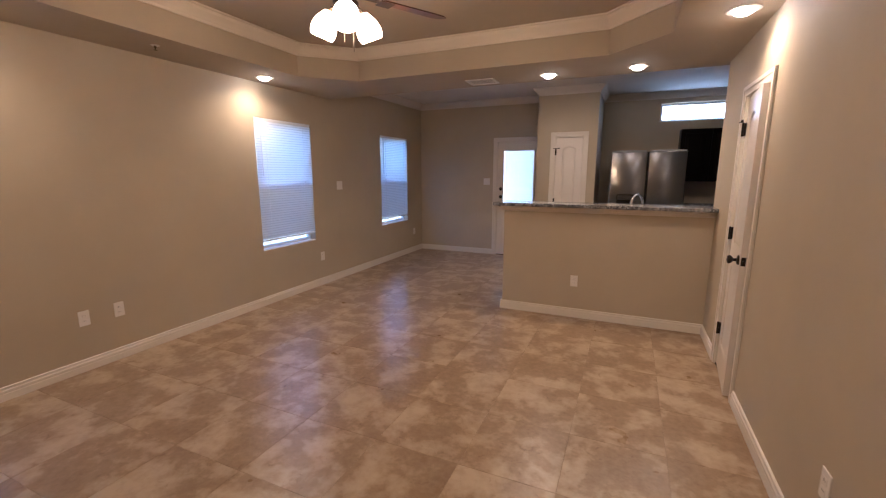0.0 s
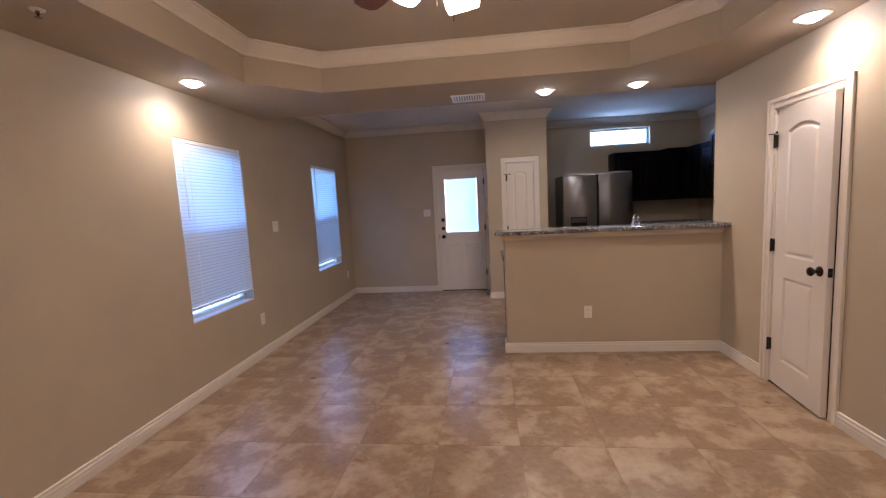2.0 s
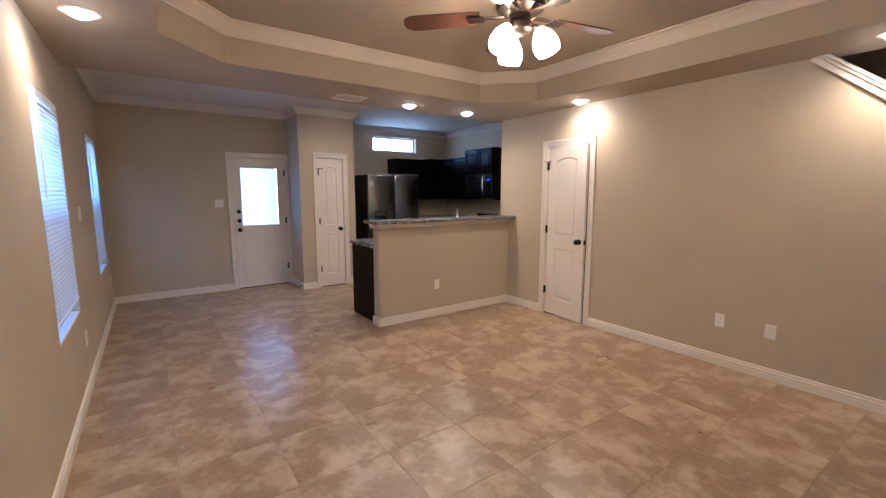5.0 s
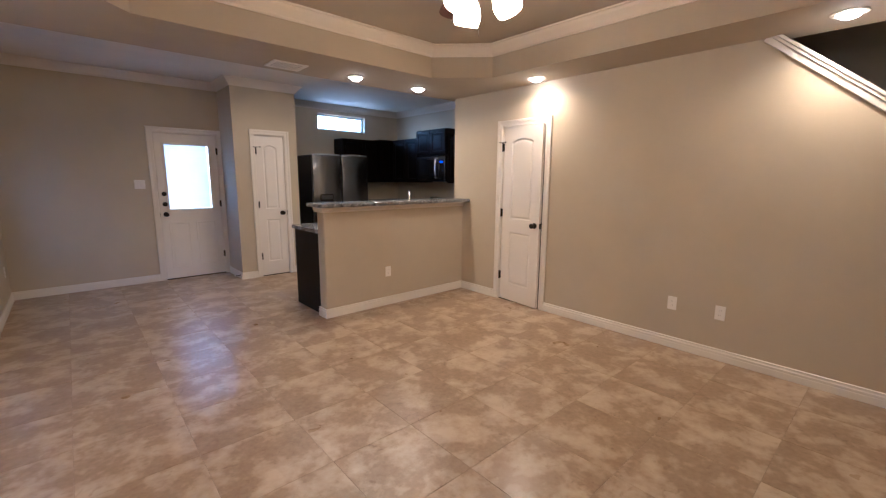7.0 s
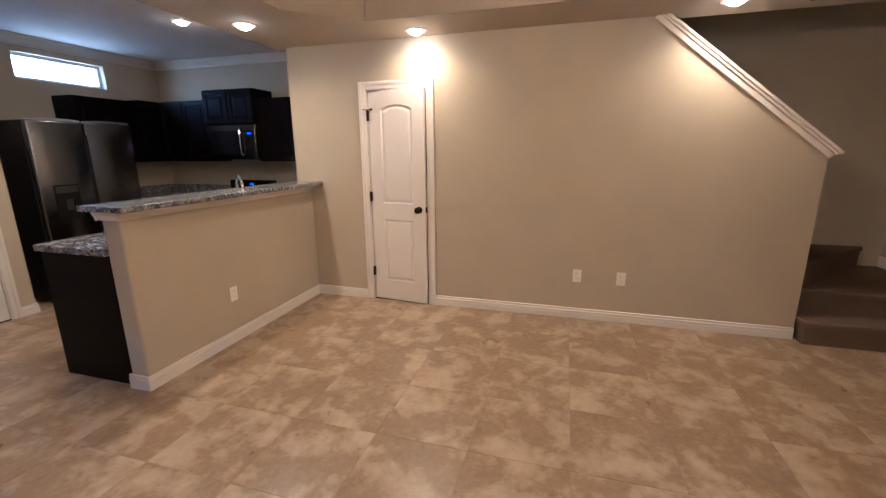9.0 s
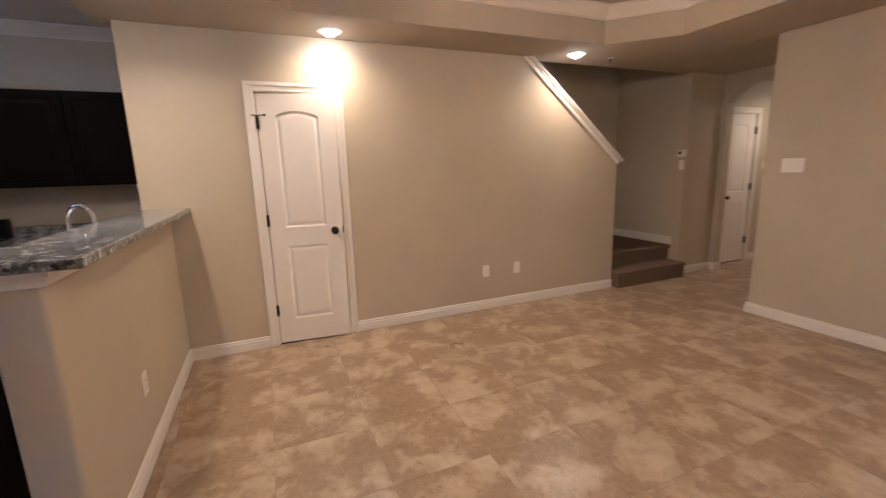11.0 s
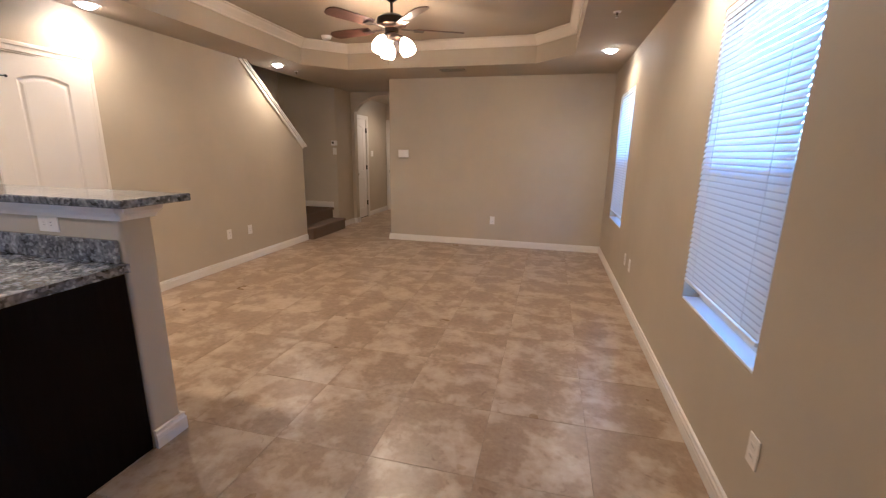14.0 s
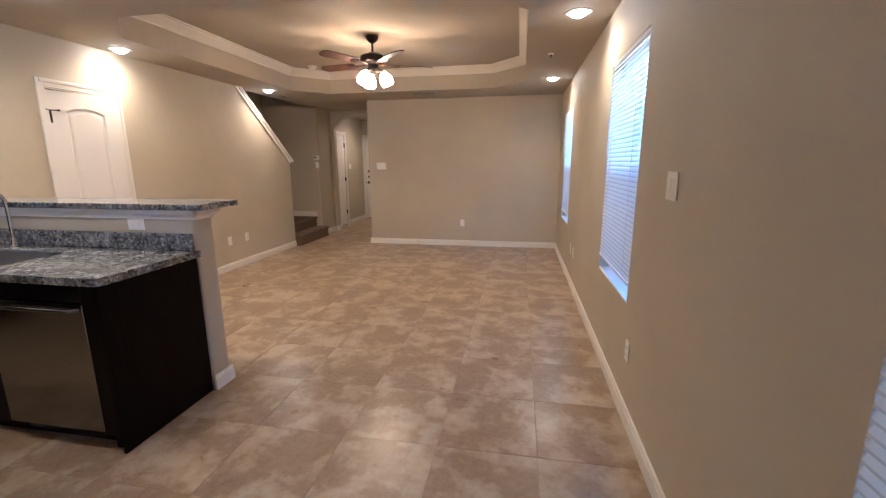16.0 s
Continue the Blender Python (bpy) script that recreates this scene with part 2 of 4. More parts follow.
def thing(name, label, category, m=None, group="", kind=""):
    ob = tagged(new(name), label, category, group, kind)
    ob.empty_display_size = 0.1
    if m is not None:
        ob.matrix_basis = m
    return ob


# ---- the plan, in metres ----
XW, XE = -3.76, 0.665          # living room, west and east faces
YS, YH = -0.21, 4.54          # south wall face, half wall face
YN, YP, YK = 7.475, 6.85, 7.885  # dining wall, pantry front, kitchen back wall
XP0, XP1, XK = -1.415, -0.54, 2.03
Z1, Z2 = 2.44, 2.74            # lower and upper ceilings
YE0, YE1 = 0.27, 4.70          # ends of the east wall
YC = 4.82                      # where the lower ceiling stops


def wall_boxes(bm, axis, u0, u1, d0, d1, z0, z1, holes=()):
    """A wall along x or y from u0 to u1, thick from d0 to d1, with rectangular holes (u, u, z, z)."""
    def put(a, b, lo, hi):
        if b - a > 1e-5 and hi - lo > 1e-5:
            box(bm, *((a, b, d0, d1) if axis == 'x' else (d0, d1, a, b)), lo, hi)
    at = u0
    for a, b, lo, hi in sorted(holes):
        put(at, a, z0, z1)
        put(a, b, z0, lo)
        put(a, b, hi, z1)
        at = b
    put(at, u1, z0, z1)
    return bm


WINDOWS = [(0.455, 1.315), (3.55, 4.412), (6.03, 6.915)]
WZ0, WZ1 = 0.622, 2.08
bm = wall_boxes(bmesh.new(), 'y', -0.33, YN + 0.15, -3.91, XW, 0, 2.9, [(a, b, WZ0, WZ1) for a, b in WINDOWS])
setting("wall_west", bm, M_WALL, "long beige orange-peel wall with three windows", "wall")
BD0, BD1, BDH = -2.249, -1.459, 2.03
bm = wall_boxes(bmesh.new(), 'x', XW, XP0, YN, YN + 0.15, 0, 2.9, [(BD0, BD1, 0, BDH)])
setting("wall_north", bm, M_WALL, "beige dining wall with the back door", "wall")
PD0, PD1, PDH = -1.148, -0.722, 2.03
bm = wall_boxes(bmesh.new(), 'x', XP0, XP1, YP, YP + 0.12, 0, 2.9, [(PD0, PD1, 0, PDH)])
box(bm, XP0, XP0 + 0.12, YP + 0.12, YK + 0.15, 0, 2.9)
box(bm, XP1 - 0.12, XP1, YP + 0.12, YK + 0.15, 0, 2.9)
setting("wall_pantry", bm, M_WALL, "beige pantry closet walls jutting into the room", "wall")
KW = (0.306, 1.264, 2.285, 2.566)
bm = wall_boxes(bmesh.new(), 'x', XP1, XK, YK, YK + 0.15, 0, 2.9, [KW])
setting("wall_kitchen_back", bm, M_WALL, "beige kitchen back wall with a narrow high window", "wall")
bm = boxes((XK, XK + 0.15, YE1 - 0.12, YK + 0.15, 0, 2.9), (0.785, XK, YE1 - 0.12, YE1, 0, 2.9))
setting("wall_kitchen_east", bm, M_WALL, "beige kitchen wall behind the range", "wall")
CD0, CD1, CDH = 3.290, 3.897, 2.035
bm = wall_boxes(bmesh.new(), 'y', 1.50, YE1, XE, 0.785, 0, Z1, [(CD0, CD1, 0, CDH)])
v = [bm.verts.new(p) for x in (XE, 0.785) for p in ((x, YE0, 0), (x, 1.50, 0), (x, 1.50, Z1), (x, 1.464, Z1), (x, YE0, 1.457))]
for f in ((0, 1, 2, 3, 4), (9, 8, 7, 6, 5), (0, 5, 6, 1), (1, 6, 7, 2), (2, 7, 8, 3), (3, 8, 9, 4), (4, 9, 5, 0)):
    bm.faces.new([v[k] for k in f])
setting("wall_east", bm, M_WALL, "beige wall with the closet door, cut to a slope beside the stairs", "wall")
bm = boxes((XW, -0.55, YS - 0.12, YS, 0, 2.9))
ve = [e for e in bm.edges if abs(e.verts[0].co.z - e.verts[1].co.z) > 1 and e.verts[0].co.x > -0.6]
bmesh.ops.bevel(bm, geom=ve, offset=0.02, segments=4, affect='EDGES', profile=0.5)
setting("wall_south", bm, M_WALL, "beige end wall with a rounded corner", "wall", True)
bm = boxes((-0.67, -0.552, -3.45, YS - 0.12, 0, 2.9))
setting("wall_hall_west", bm, M_WALL, "beige wall of the entry hall", "wall")
bm = boxes((0.70, 1.92, -0.97, -0.85, 0, 5.2), (0.70, 0.82, -1.45, -0.97, 0, 2.9))
ve = [e for e in bm.edges if abs(e.verts[0].co.z - e.verts[1].co.z) > 3 and e.verts[0].co.x < 0.75 and e.verts[0].co.y > -0.9]
bmesh.ops.bevel(bm, geom=ve, offset=0.02, segments=4, affect='EDGES', profile=0.5)
setting("wall_stair_south", bm, M_WALL, "beige wall at the foot of the stairs", "wall", True)
bm = boxes((1.80, 1.92, -0.85, 4.56, 0, 5.2), (0.785, 1.80, 4.44, 4.555, 0, 5.2), (XE, 0.785, YE0, 4.44, 2.745, 5.2), (XE, 0.785, -0.85, YE0, 2.745, 5.2), (XE, 1.92, -0.97, 4.56, 5.2, 5.3))
setting("wall_stairwell", bm, M_WALL, "shaded beige walls of the stairwell", "wall")
HD0, HD1 = -2.34, -1.73
bm = wall_boxes(bmesh.new(), 'y', -3.45, -1.57, 0.80, 0.97, 0, 2.9, [(HD0, HD1, 0, 2.03)])
setting("wall_hall_east", bm, M_WALL, "beige hall wall with a panelled door", "wall")
FD0, FD1 = -0.165, 0.735
bm = wall_boxes(bmesh.new(), 'x', -0.67, 0.97, -3.60, -3.45, 0, 2.9, [(FD0, FD1, 0, 2.03)])
setting("wall_hall_front", bm, M_WALL, "beige hall wall with the front door", "wall")

# arch across the hall
AX0, AX1, ASPRING, ARISE = -0.50, 0.635, 2.10, 0.28
bm = boxes((AX1, 0.97, -1.57, -1.452, 0, 2.9), (-0.552, AX0, -1.57, -1.45, 0, 2.9))


def arch_z(x):
    half = (AX1 - AX0) / 2
    rad = (half * half + ARISE * ARISE) / (2 * ARISE)
    dx = x - (AX0 + AX1) / 2
    return ASPRING + ARISE - rad + math.sqrt(max(0, rad * rad - dx * dx))


NA = 24
cols = []
for i in range(NA + 1):
    x = AX0 + (AX1 - AX0) * i / NA
    cols.append([bm.verts.new((x, y, z)) for y in (-1.57, -1.45) for z in (arch_z(x), 2.9)])
for a, b in zip(cols, cols[1:]):
    for q in ((0, 1), (3, 2), (2, 0), (1, 3)):
        bm.faces.new((a[q[0]], a[q[1]], b[q[1]], b[q[0]]))
setting("wall_arch", bm, M_WALL, "beige plastered archway into the entry hall", "wall")

# half wall of the breakfast bar
bm = boxes((-1.275, XE, YH, YH + 0.15, 0, 1.15))
ve = [e for e in bm.edges if abs(e.verts[0].co.z - e.verts[1].co.z) > 1 and e.verts[0].co.x < -1.2]
bmesh.ops.bevel(bm, geom=ve, offset=0.018, segments=4, affect='EDGES', profile=0.5)
setting("half_wall", bm, M_WALL, "beige half wall carrying the raised granite bar", "wall", True)

# ceilings
TX0, TX1, TY0, TY1, TC = -3.17, 0.14, 0.58, 4.04, 0.43
OCT = [(TX0 + TC, TY0), (TX1 - TC, TY0), (TX1, TY0 + TC), (TX1, TY1 - TC), (TX1 - TC, TY1), (TX0 + TC, TY1), (TX0, TY1 - TC), (TX0, TY0 + TC)]
OUT = [(XW, YS), (0.785, YS), (0.785, YC), (XW, YC)]
bm = bmesh.new()
lev = []
for z in (Z1, Z2 + 0.005):
    inner = [bm.verts.new((x, y, z)) for x, y in OCT]
    outer = [bm.verts.new((x, y, z)) for x, y in OUT]
    lev.append((inner, outer))
    for q in ((0, 1), (2, 3), (4, 5), (6, 7)):
        k = q[0] // 2
        bm.faces.new((outer[k], outer[(k + 1) % 4], inner[q[1]], inner[q[0]]))
        bm.faces.new((outer[(k + 1) % 4], inner[(q[1] + 1) % 8], inner[q[1]]))
for k in range(8):
    bm.faces.new((lev[0][0][k], lev[0][0][(k + 1) % 8], lev[1][0][(k + 1) % 8], lev[1][0][k]))
for k in range(4):
    bm.faces.new((lev[0][1][k], lev[0][1][(k + 1) % 4], lev[1][1][(k + 1) % 4], lev[1][1][k]))
setting("ceiling", bm, M_CEIL, "beige textured ceiling with an eight-sided raised tray", "ceiling")
bm = boxes((-3.91, 0.66, -0.33, YE1 - 0.12, Z2, 2.9))
setting("ceiling_upper", bm, M_CEIL, "beige upper ceiling over the raised tray", "ceiling")
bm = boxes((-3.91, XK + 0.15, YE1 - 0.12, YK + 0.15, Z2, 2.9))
setting("ceiling_dining", bm, M_CEIL_DAYLIT, "ceiling over dining corner and kitchen, coloured paler for daylight", "ceiling")
bm = boxes((-0.67, 0.70, -3.60, YS - 0.002, Z1, 2.74), (0.70, 0.97, -3.60, -0.97, Z1, 2.74), (XE, 0.785, YE0 - 1.1, YS - 0.002, Z1, 2.74))
setting("ceiling_hall", bm, M_CEIL, "beige textured hall ceiling", "ceiling")

# outside ground, unseen; made pale to bounce daylight up to the ceilings
bm = bmesh.new()
bmesh.ops.create_grid(bm, x_segments=8, y_segments=8, size=400, matrix=Matrix.Translation((0, 0, -0.35)))
setting("ground", bm, M_BOUNCE_GROUND, "unseen ground outside the house, pale to bounce daylight indoors", "ground")
setting("floor", boxes((-3.91, XK + 0.15, -3.60, YK + 0.15, -0.20, -0.0020)), M_GROUT, "grouted bed under the floor tiles", "floor")

# baseboards and crown moulding
BASE = [(0, 0.001), (0.016, 0.001), (0.016, 0.048), (0.0145, 0.051), (0.0145, 0.055), (0.0155, 0.058), (0.0155, 0.070), (0.0105, 0.076), (0.0095, 0.081), (0.0095, 0.086), (0.0125, 0.088), (0.0125, 0.093), (0.009, 0.096), (0, 0.096)]
CAS = 0.062


def baseboard(path, label="cream-white painted baseboard with a stepped top"):
    setting("baseboard", sweep(path, BASE), M_TRIM, label, "baseboard")


baseboard([(XE, 0.272), (XE, CD0 - CAS)])
baseboard([(XE, CD1 + CAS), (XE, YH), (-1.277, YH), (-1.277, YH + 0.152)])
baseboard([(BD0 - CAS, YN), (XW, YN), (XW, YS), (-0.55, YS), (-0.55, -1.45)])
baseboard([(PD0 - CAS, YP), (XP0, YP), (XP0, YN - 0.02)])
baseboard([(XP1, YP + 0.5), (XP1, YP), (PD1 + CAS, YP)])
baseboard([(0.80, HD1 + CAS), (0.80, -1.57), (AX1, -1.57), (AX1, -1.45), (0.70, -1.45), (0.70, -0.86)])
baseboard([(0.80, -3.43), (0.80, HD0 - CAS)])
CROWN = [(0, Z2 - 0.105), (0.012, Z2 - 0.105), (0.016, Z2 - 0.088), (0.034, Z2 - 0.066), (0.062, Z2 - 0.036), (0.072, Z2 - 0.018), (0.085, Z2 - 0.014), (0.085, Z2 - 0.001), (0, Z2 - 0.001)]
setting("crown_moulding", sweep(OCT, CROWN, True), M_CROWN, "cream crown moulding round the ceiling tray", "trim")
setting("crown_moulding_dining", sweep([(XE + 0.12, YE1 + 0.001), (XK, YE1 + 0.001), (XK, YK), (XP1, YK), (XP1, YP), (XP0, YP), (XP0, YN), (XW, YN), (XW, YC)], CROWN), M_CROWN, "cream crown moulding round dining corner and kitchen", "trim")

# sloping cap on the stair wall
cap = thing("stair_cap", "cream painted cap moulding on the sloping stair wall", "trim", kind="structure")
dy, dz = 1.194, 0.983
ln = math.hypot(dy, dz)
run = pose(0, YE0, 1.457, math.degrees(math.atan2(dz, dy)))
for nm, r in (("cap_board", (XE - 0.036, 0.821, -0.065, ln + 0.03, 0.022, 0.044)),
              ("cap_bead", (XE - 0.028, XE - 0.001, -0.045, ln + 0.02, 0.001, 0.0215)),
              ("cap_trim", (XE - 0.018, XE - 0.001, -0.03, ln + 0.02, -0.040, 0.0005)),
              ("cap_end", (XE + 0.001, 0.785, -0.045, -0.002, -0.030, 0.0215))):
    bm = boxes(r, bevel=0.004, seg=2)
    bmesh.ops.transform(bm, matrix=run, verts=bm.verts)
    part(nm, bm, M_TRIM, cap)

# carpeted stairs
stairs = thing("stairs", "brown carpeted stairs rising behind the sloping wall", "stairs", kind="structure")
RISE = 0.187


def step(outline, top):
    """One carpeted step over a plan outline, its riser set back under a rounded nosing."""
    bm = bmesh.new()
    cx = sum(p[0] for p in outline) / len(outline)
    cy = sum(p[1] for p in outline) / len(outline)
    for grow, z0, z1 in ((0.965, max(0.001, top - RISE), top - 0.036), (1.0, top - 0.04, top)):
        pts = [(cx + (x - cx) * grow, cy + (y - cy) * grow) for x, y in outline]
        low = [bm.verts.new((x, y, z0)) for x, y in pts]
        high = [bm.verts.new((x, y, z1)) for x, y in pts]
        n = len(pts)
        bm.faces.new(low[::-1])
        up = bm.faces.new(high)
        for k in range(n):
            bm.faces.new((low[k], low[(k + 1) % n], high[(k + 1) % n], high[k]))
        if grow == 1.0:
            bmesh.ops.bevel(bm, geom=list(up.edges), offset=0.015, segments=3, affect='EDGES', profile=0.5)
    part("step", bm, M_CARPET, stairs, smooth=True)


def oblong(x0, x1, y0, y1):
    return [(x0, y0), (x1, y0), (x1, y1), (x0, y1)]


step(oblong(0.57, 1.0, -0.846, 0.262), RISE)
step(oblong(0.80, 1.798, -0.846, 0.36), 2 * RISE)
step([(0.80, 0.28), (1.798, -0.70), (1.798, 0.39), (0.80, 0.39)], 3 * RISE)
for k in range(9):
    step(oblong(0.79, 1.797, 0.37 + 0.262 * k, 0.37 + 0.262 * (k + 1) + 0.03), (4 + k) * RISE)
part("skirt_board", boxes((0.80, 1.79, -0.85 + 0.001, -0.835, 2 * RISE, 2 * RISE + 0.10)), M_TRIM, stairs, "cream baseboard along the landing")


# ---- doors ----
def ring_panel(w, z0, z1, arch, inset=0.0):
    """Outline of a door panel, centred on x=0, with an arched top."""
    pts = [(-w / 2 + inset, z0 + inset), (w / 2 - inset, z0 + inset)]
    n = 10 if arch else 1
    for i in range(n + 1):
        x = (w / 2 - inset) * (1 - 2 * i / n)
        rise = arch * (1 - (2 * i / n - 1) ** 2) if arch else 0
        pts.append((x, z1 - inset - arch + rise))
    return pts


def door_panel(w, z0, z1, arch):
    """A moulded panel that stands on the plane y=0 and faces -y."""
    bm = bmesh.new()
    steps = [(0, 0), (0.004, -0.005), (0.010, -0.0045), (0.020, 0.0), (0.028, -0.0005), (0.042, -0.0035)]
    rings = []
    for inset, y in steps:
        rings.append([bm.verts.new((x, y, z)) for x, z in ring_panel(w, z0, z1, arch, inset)])
    for a, b in zip(rings, rings[1:]):
        for k in range(len(a)):
            bm.faces.new((a[k], a[(k + 1) % len(a)], b[(k + 1) % len(a)], b[k]))
    bm.faces.new(rings[-1])
    return bm


def moulded_slab(w, z0, z1, y0, thick, panels):
    """A moulded door leaf facing -y: each panel (width, low, high, arch) is sunk into the face, its field raised again."""
    bm = bmesh.new()
    rim = [bm.verts.new((x, y0, z)) for x, z in ((-w / 2, z0), (w / 2, z0), (w / 2, z1), (-w / 2, z1))]
    edges = [bm.edges.new((rim[k], rim[(k + 1) % 4])) for k in range(4)]
    for pw, lo, hi, arch in panels:
        rings = []
        for inset, y in ((0, 0), (0.005, 0.0035), (0.013, 0.0085), (0.020, 0.0085), (0.034, 0.0035), (0.046, 0.0025)):
            rings.append([bm.verts.new((x, y0 + y, z)) for x, z in ring_panel(pw, lo, hi, arch, inset)])
        n = len(rings[0])
        edges += [bm.edges.new((rings[0][k], rings[0][(k + 1) % n])) for k in range(n)]
        for a, b in zip(rings, rings[1:]):
            for k in range(n):
                bm.faces.new((a[k], a[(k + 1) % n], b[(k + 1) % n], b[k]))
        bm.faces.new(rings[-1])
    bmesh.ops.triangle_fill(bm, use_beauty=True, edges=edges)
    back = [bm.verts.new((v.co.x, y0 + thick, v.co.z)) for v in rim]
    bm.faces.new(back)
    for k in range(4):
        bm.faces.new((rim[k], rim[(k + 1) % 4], back[(k + 1) % 4], back[k]))
    return bm


def knob_mesh(scale=1.0):
    """A door knob whose axis points along -y."""
    m = Matrix.Rotation(radians(90), 4, 'X') @ Matrix.Scale(scale, 4)
    prof = [(0.0005, 0), (0.032, 0), (0.032, 0.006), (0.026, 0.011), (0.011, 0.014), (0.010, 0.030), (0.018, 0.036), (0.027, 0.045), (0.029, 0.054), (0.024, 0.062), (0.012, 0.066), (0.0005, 0.067)]
    return lathe(prof, 20, m=m)


def deadbolt_mesh():
    m = Matrix.Rotation(radians(90), 4, 'X')
    bm = lathe([(0.0005, 0), (0.030, 0), (0.030, 0.010), (0.024, 0.016), (0.0005, 0.018)], 20, m=m)
    box(bm, -0.005, 0.005, -0.034, -0.017, -0.016, 0.016, 0.002)
    return bm


def door(name, label, width, height, m, hinge_side, lite=False, bolts=(), knob_z=0.92, stop_bar=True, ajar=0.0):
    """A door in its frame, facing -y, its middle at x=0; hinge_side -1 or 1."""
    d = thing(name, label, "door", m, kind="structure")
    gap = 0.004
    w, h = width - 0.03 - 2 * gap, height - 0.018
    y0 = 0.012
    z0 = 0.012
    if lite:
        gx, gz0, gz1 = 0.27, 0.985, 1.87
        bm = wall_boxes(bmesh.new(), 'x', -w / 2, w / 2, y0, y0 + 0.044, z0, h, [(-gx, gx, gz0, gz1)])
        slab = part("slab", bm, M_DOOR, d)
        bm = bmesh.new()
        for r in ((-gx - 0.025, gx + 0.025, gz0 - 0.025, gz0 + 0.008), (-gx - 0.025, gx + 0.025, gz1 - 0.008, gz1 + 0.025), (-gx - 0.025, -gx + 0.008, gz0 + 0.008, gz1 - 0.008), (gx - 0.008, gx + 0.025, gz0 + 0.008, gz1 - 0.008)):
            box(bm, r[0], r[1], y0 - 0.010, y0 - 0.001, r[2], r[3], 0.003)
        part("lite_frame", bm, M_DOOR, slab)
        p = part("pane", boxes((-gx, gx, y0 + 0.010, y0 + 0.014, gz0, gz1)), M_GLASS, slab)
        p.visible_shadow = False
        bm = bmesh.new()
        k = 0
        zz = gz0 + 0.01
        while zz < gz1 - 0.012:
            v = [bm.verts.new(c) for c in ((-gx + 0.012, y0 + 0.021, zz), (gx - 0.012, y0 + 0.021, zz), (gx - 0.012, y0 + 0.026, zz + 0.0165), (-gx + 0.012, y0 + 0.026, zz + 0.0165))]
            bm.faces.new(v)
            zz += 0.0155
        part("enclosed_blind", bm, M_THIN_SLAT, slab, "white enclosed blind behind the door glass")
        for px in (-w * 0.22, w * 0.22):
            bm = door_panel(w * 0.34, 0.16, 0.80, 0)
            bmesh.ops.translate(bm, vec=(px, y0, 0), verts=bm.verts)
            part("door_panel", bm, M_DOOR, slab)
    else:
        pw = w - 0.25 if w > 0.5 else w - 0.19
        slab = part("slab", moulded_slab(w, z0, h, y0, 0.035, ((pw, 0.21, 0.83, 0.0), (pw, 0.985, h - 0.125, 0.040))), M_DOOR, d)
        if ajar:
            hinge_at = Vector((hinge_side * w / 2, y0, 0))
            slab.matrix_basis = Matrix.Translation(hinge_at) @ Matrix.Rotation(radians(ajar * hinge_side), 4, 'Z') @ Matrix.Translation(-hinge_at)
            ex = -hinge_side * w / 2
            part("latch", boxes((ex - 0.0015, ex + 0.0015, y0 + 0.005, y0 + 0.030, knob_z - 0.028, knob_z + 0.028), (ex, ex - hinge_side * 0.010, y0 + 0.012, y0 + 0.022, knob_z - 0.007, knob_z + 0.007)), M_BRONZE, slab, "dark bronze latch plate")
    if lite:
        # added strips behind the slab, so outside light doesn't leak past its edges
        part("light_block", boxes((-width / 2 + 0.0155, -width / 2 + 0.05, y0 + 0.046, 0.10, 0.0, height - 0.016), (width / 2 - 0.05, width / 2 - 0.0155, y0 + 0.046, 0.10, 0.0, height - 0.016), (-width / 2 + 0.05, width / 2 - 0.05, y0 + 0.046, 0.10, height - 0.05, height - 0.016), (-width / 2 + 0.05, width / 2 - 0.05, y0 + 0.046, 0.10, 0.0, 0.045)), M_DARK, d, "added dark strips blocking daylight round the door edge")
    kx = -hinge_side * (w / 2 - 0.062)
    bm = knob_mesh()
    bmesh.ops.translate(bm, vec=(kx, y0, knob_z), verts=bm.verts)
    part("knob", bm, M_BRONZE, slab, "oil-rubbed bronze knob", True)
    for bz in bolts:
        bm = deadbolt_mesh()
        bmesh.ops.translate(bm, vec=(kx, y0, bz), verts=bm.verts)
        part("deadbolt", bm, M_BRONZE, slab, "oil-rubbed bronze deadbolt", True)
    part("strike_plate", boxes((-hinge_side * (width / 2 - 0.001) - 0.010, -hinge_side * (width / 2 - 0.001) + 0.010, -0.004, 0.004, knob_z - 0.03, knob_z + 0.03)), M_BRONZE, d, "dark bronze strike plate")
    # jamb, stops and casing
    bm = boxes((-width / 2, -width / 2 + 0.015, 0.0, 0.12, 0, height), (width / 2 - 0.015, width / 2, 0.0, 0.12, 0, height), (-width / 2 + 0.015, width / 2 - 0.015, 0.0, 0.12, height - 0.015, height))
    part("jamb", bm, M_TRIM, d)
    # behind solid doors: added dark sheet standing in for the unlit space
    part("back_panel", boxes((-width / 2 + 0.015, width / 2 - 0.015, 0.098, 0.118, 0.0, height - 0.015)), M_DARK if not lite else M_GLASS, d)
    part("threshold", boxes((-width / 2 + 0.016, width / 2 - 0.016, 0.004, 0.055, 0.002, 0.0105)), M_DARK, d, "dark threshold strip")
    for sx in (-1, 1):
        bm = boxes((sx * (width / 2 - 0.006), sx * (width / 2 + CAS), -0.011, 0.0, 0, height + CAS), bevel=0.003, seg=2)
        box(bm, sx * (width / 2 + CAS * 0.52), sx * (width / 2 + CAS - 0.001), -0.018, -0.0112, 0.0, height + CAS - 0.001, 0.003, 2)
        part("casing", bm, M_TRIM, d)
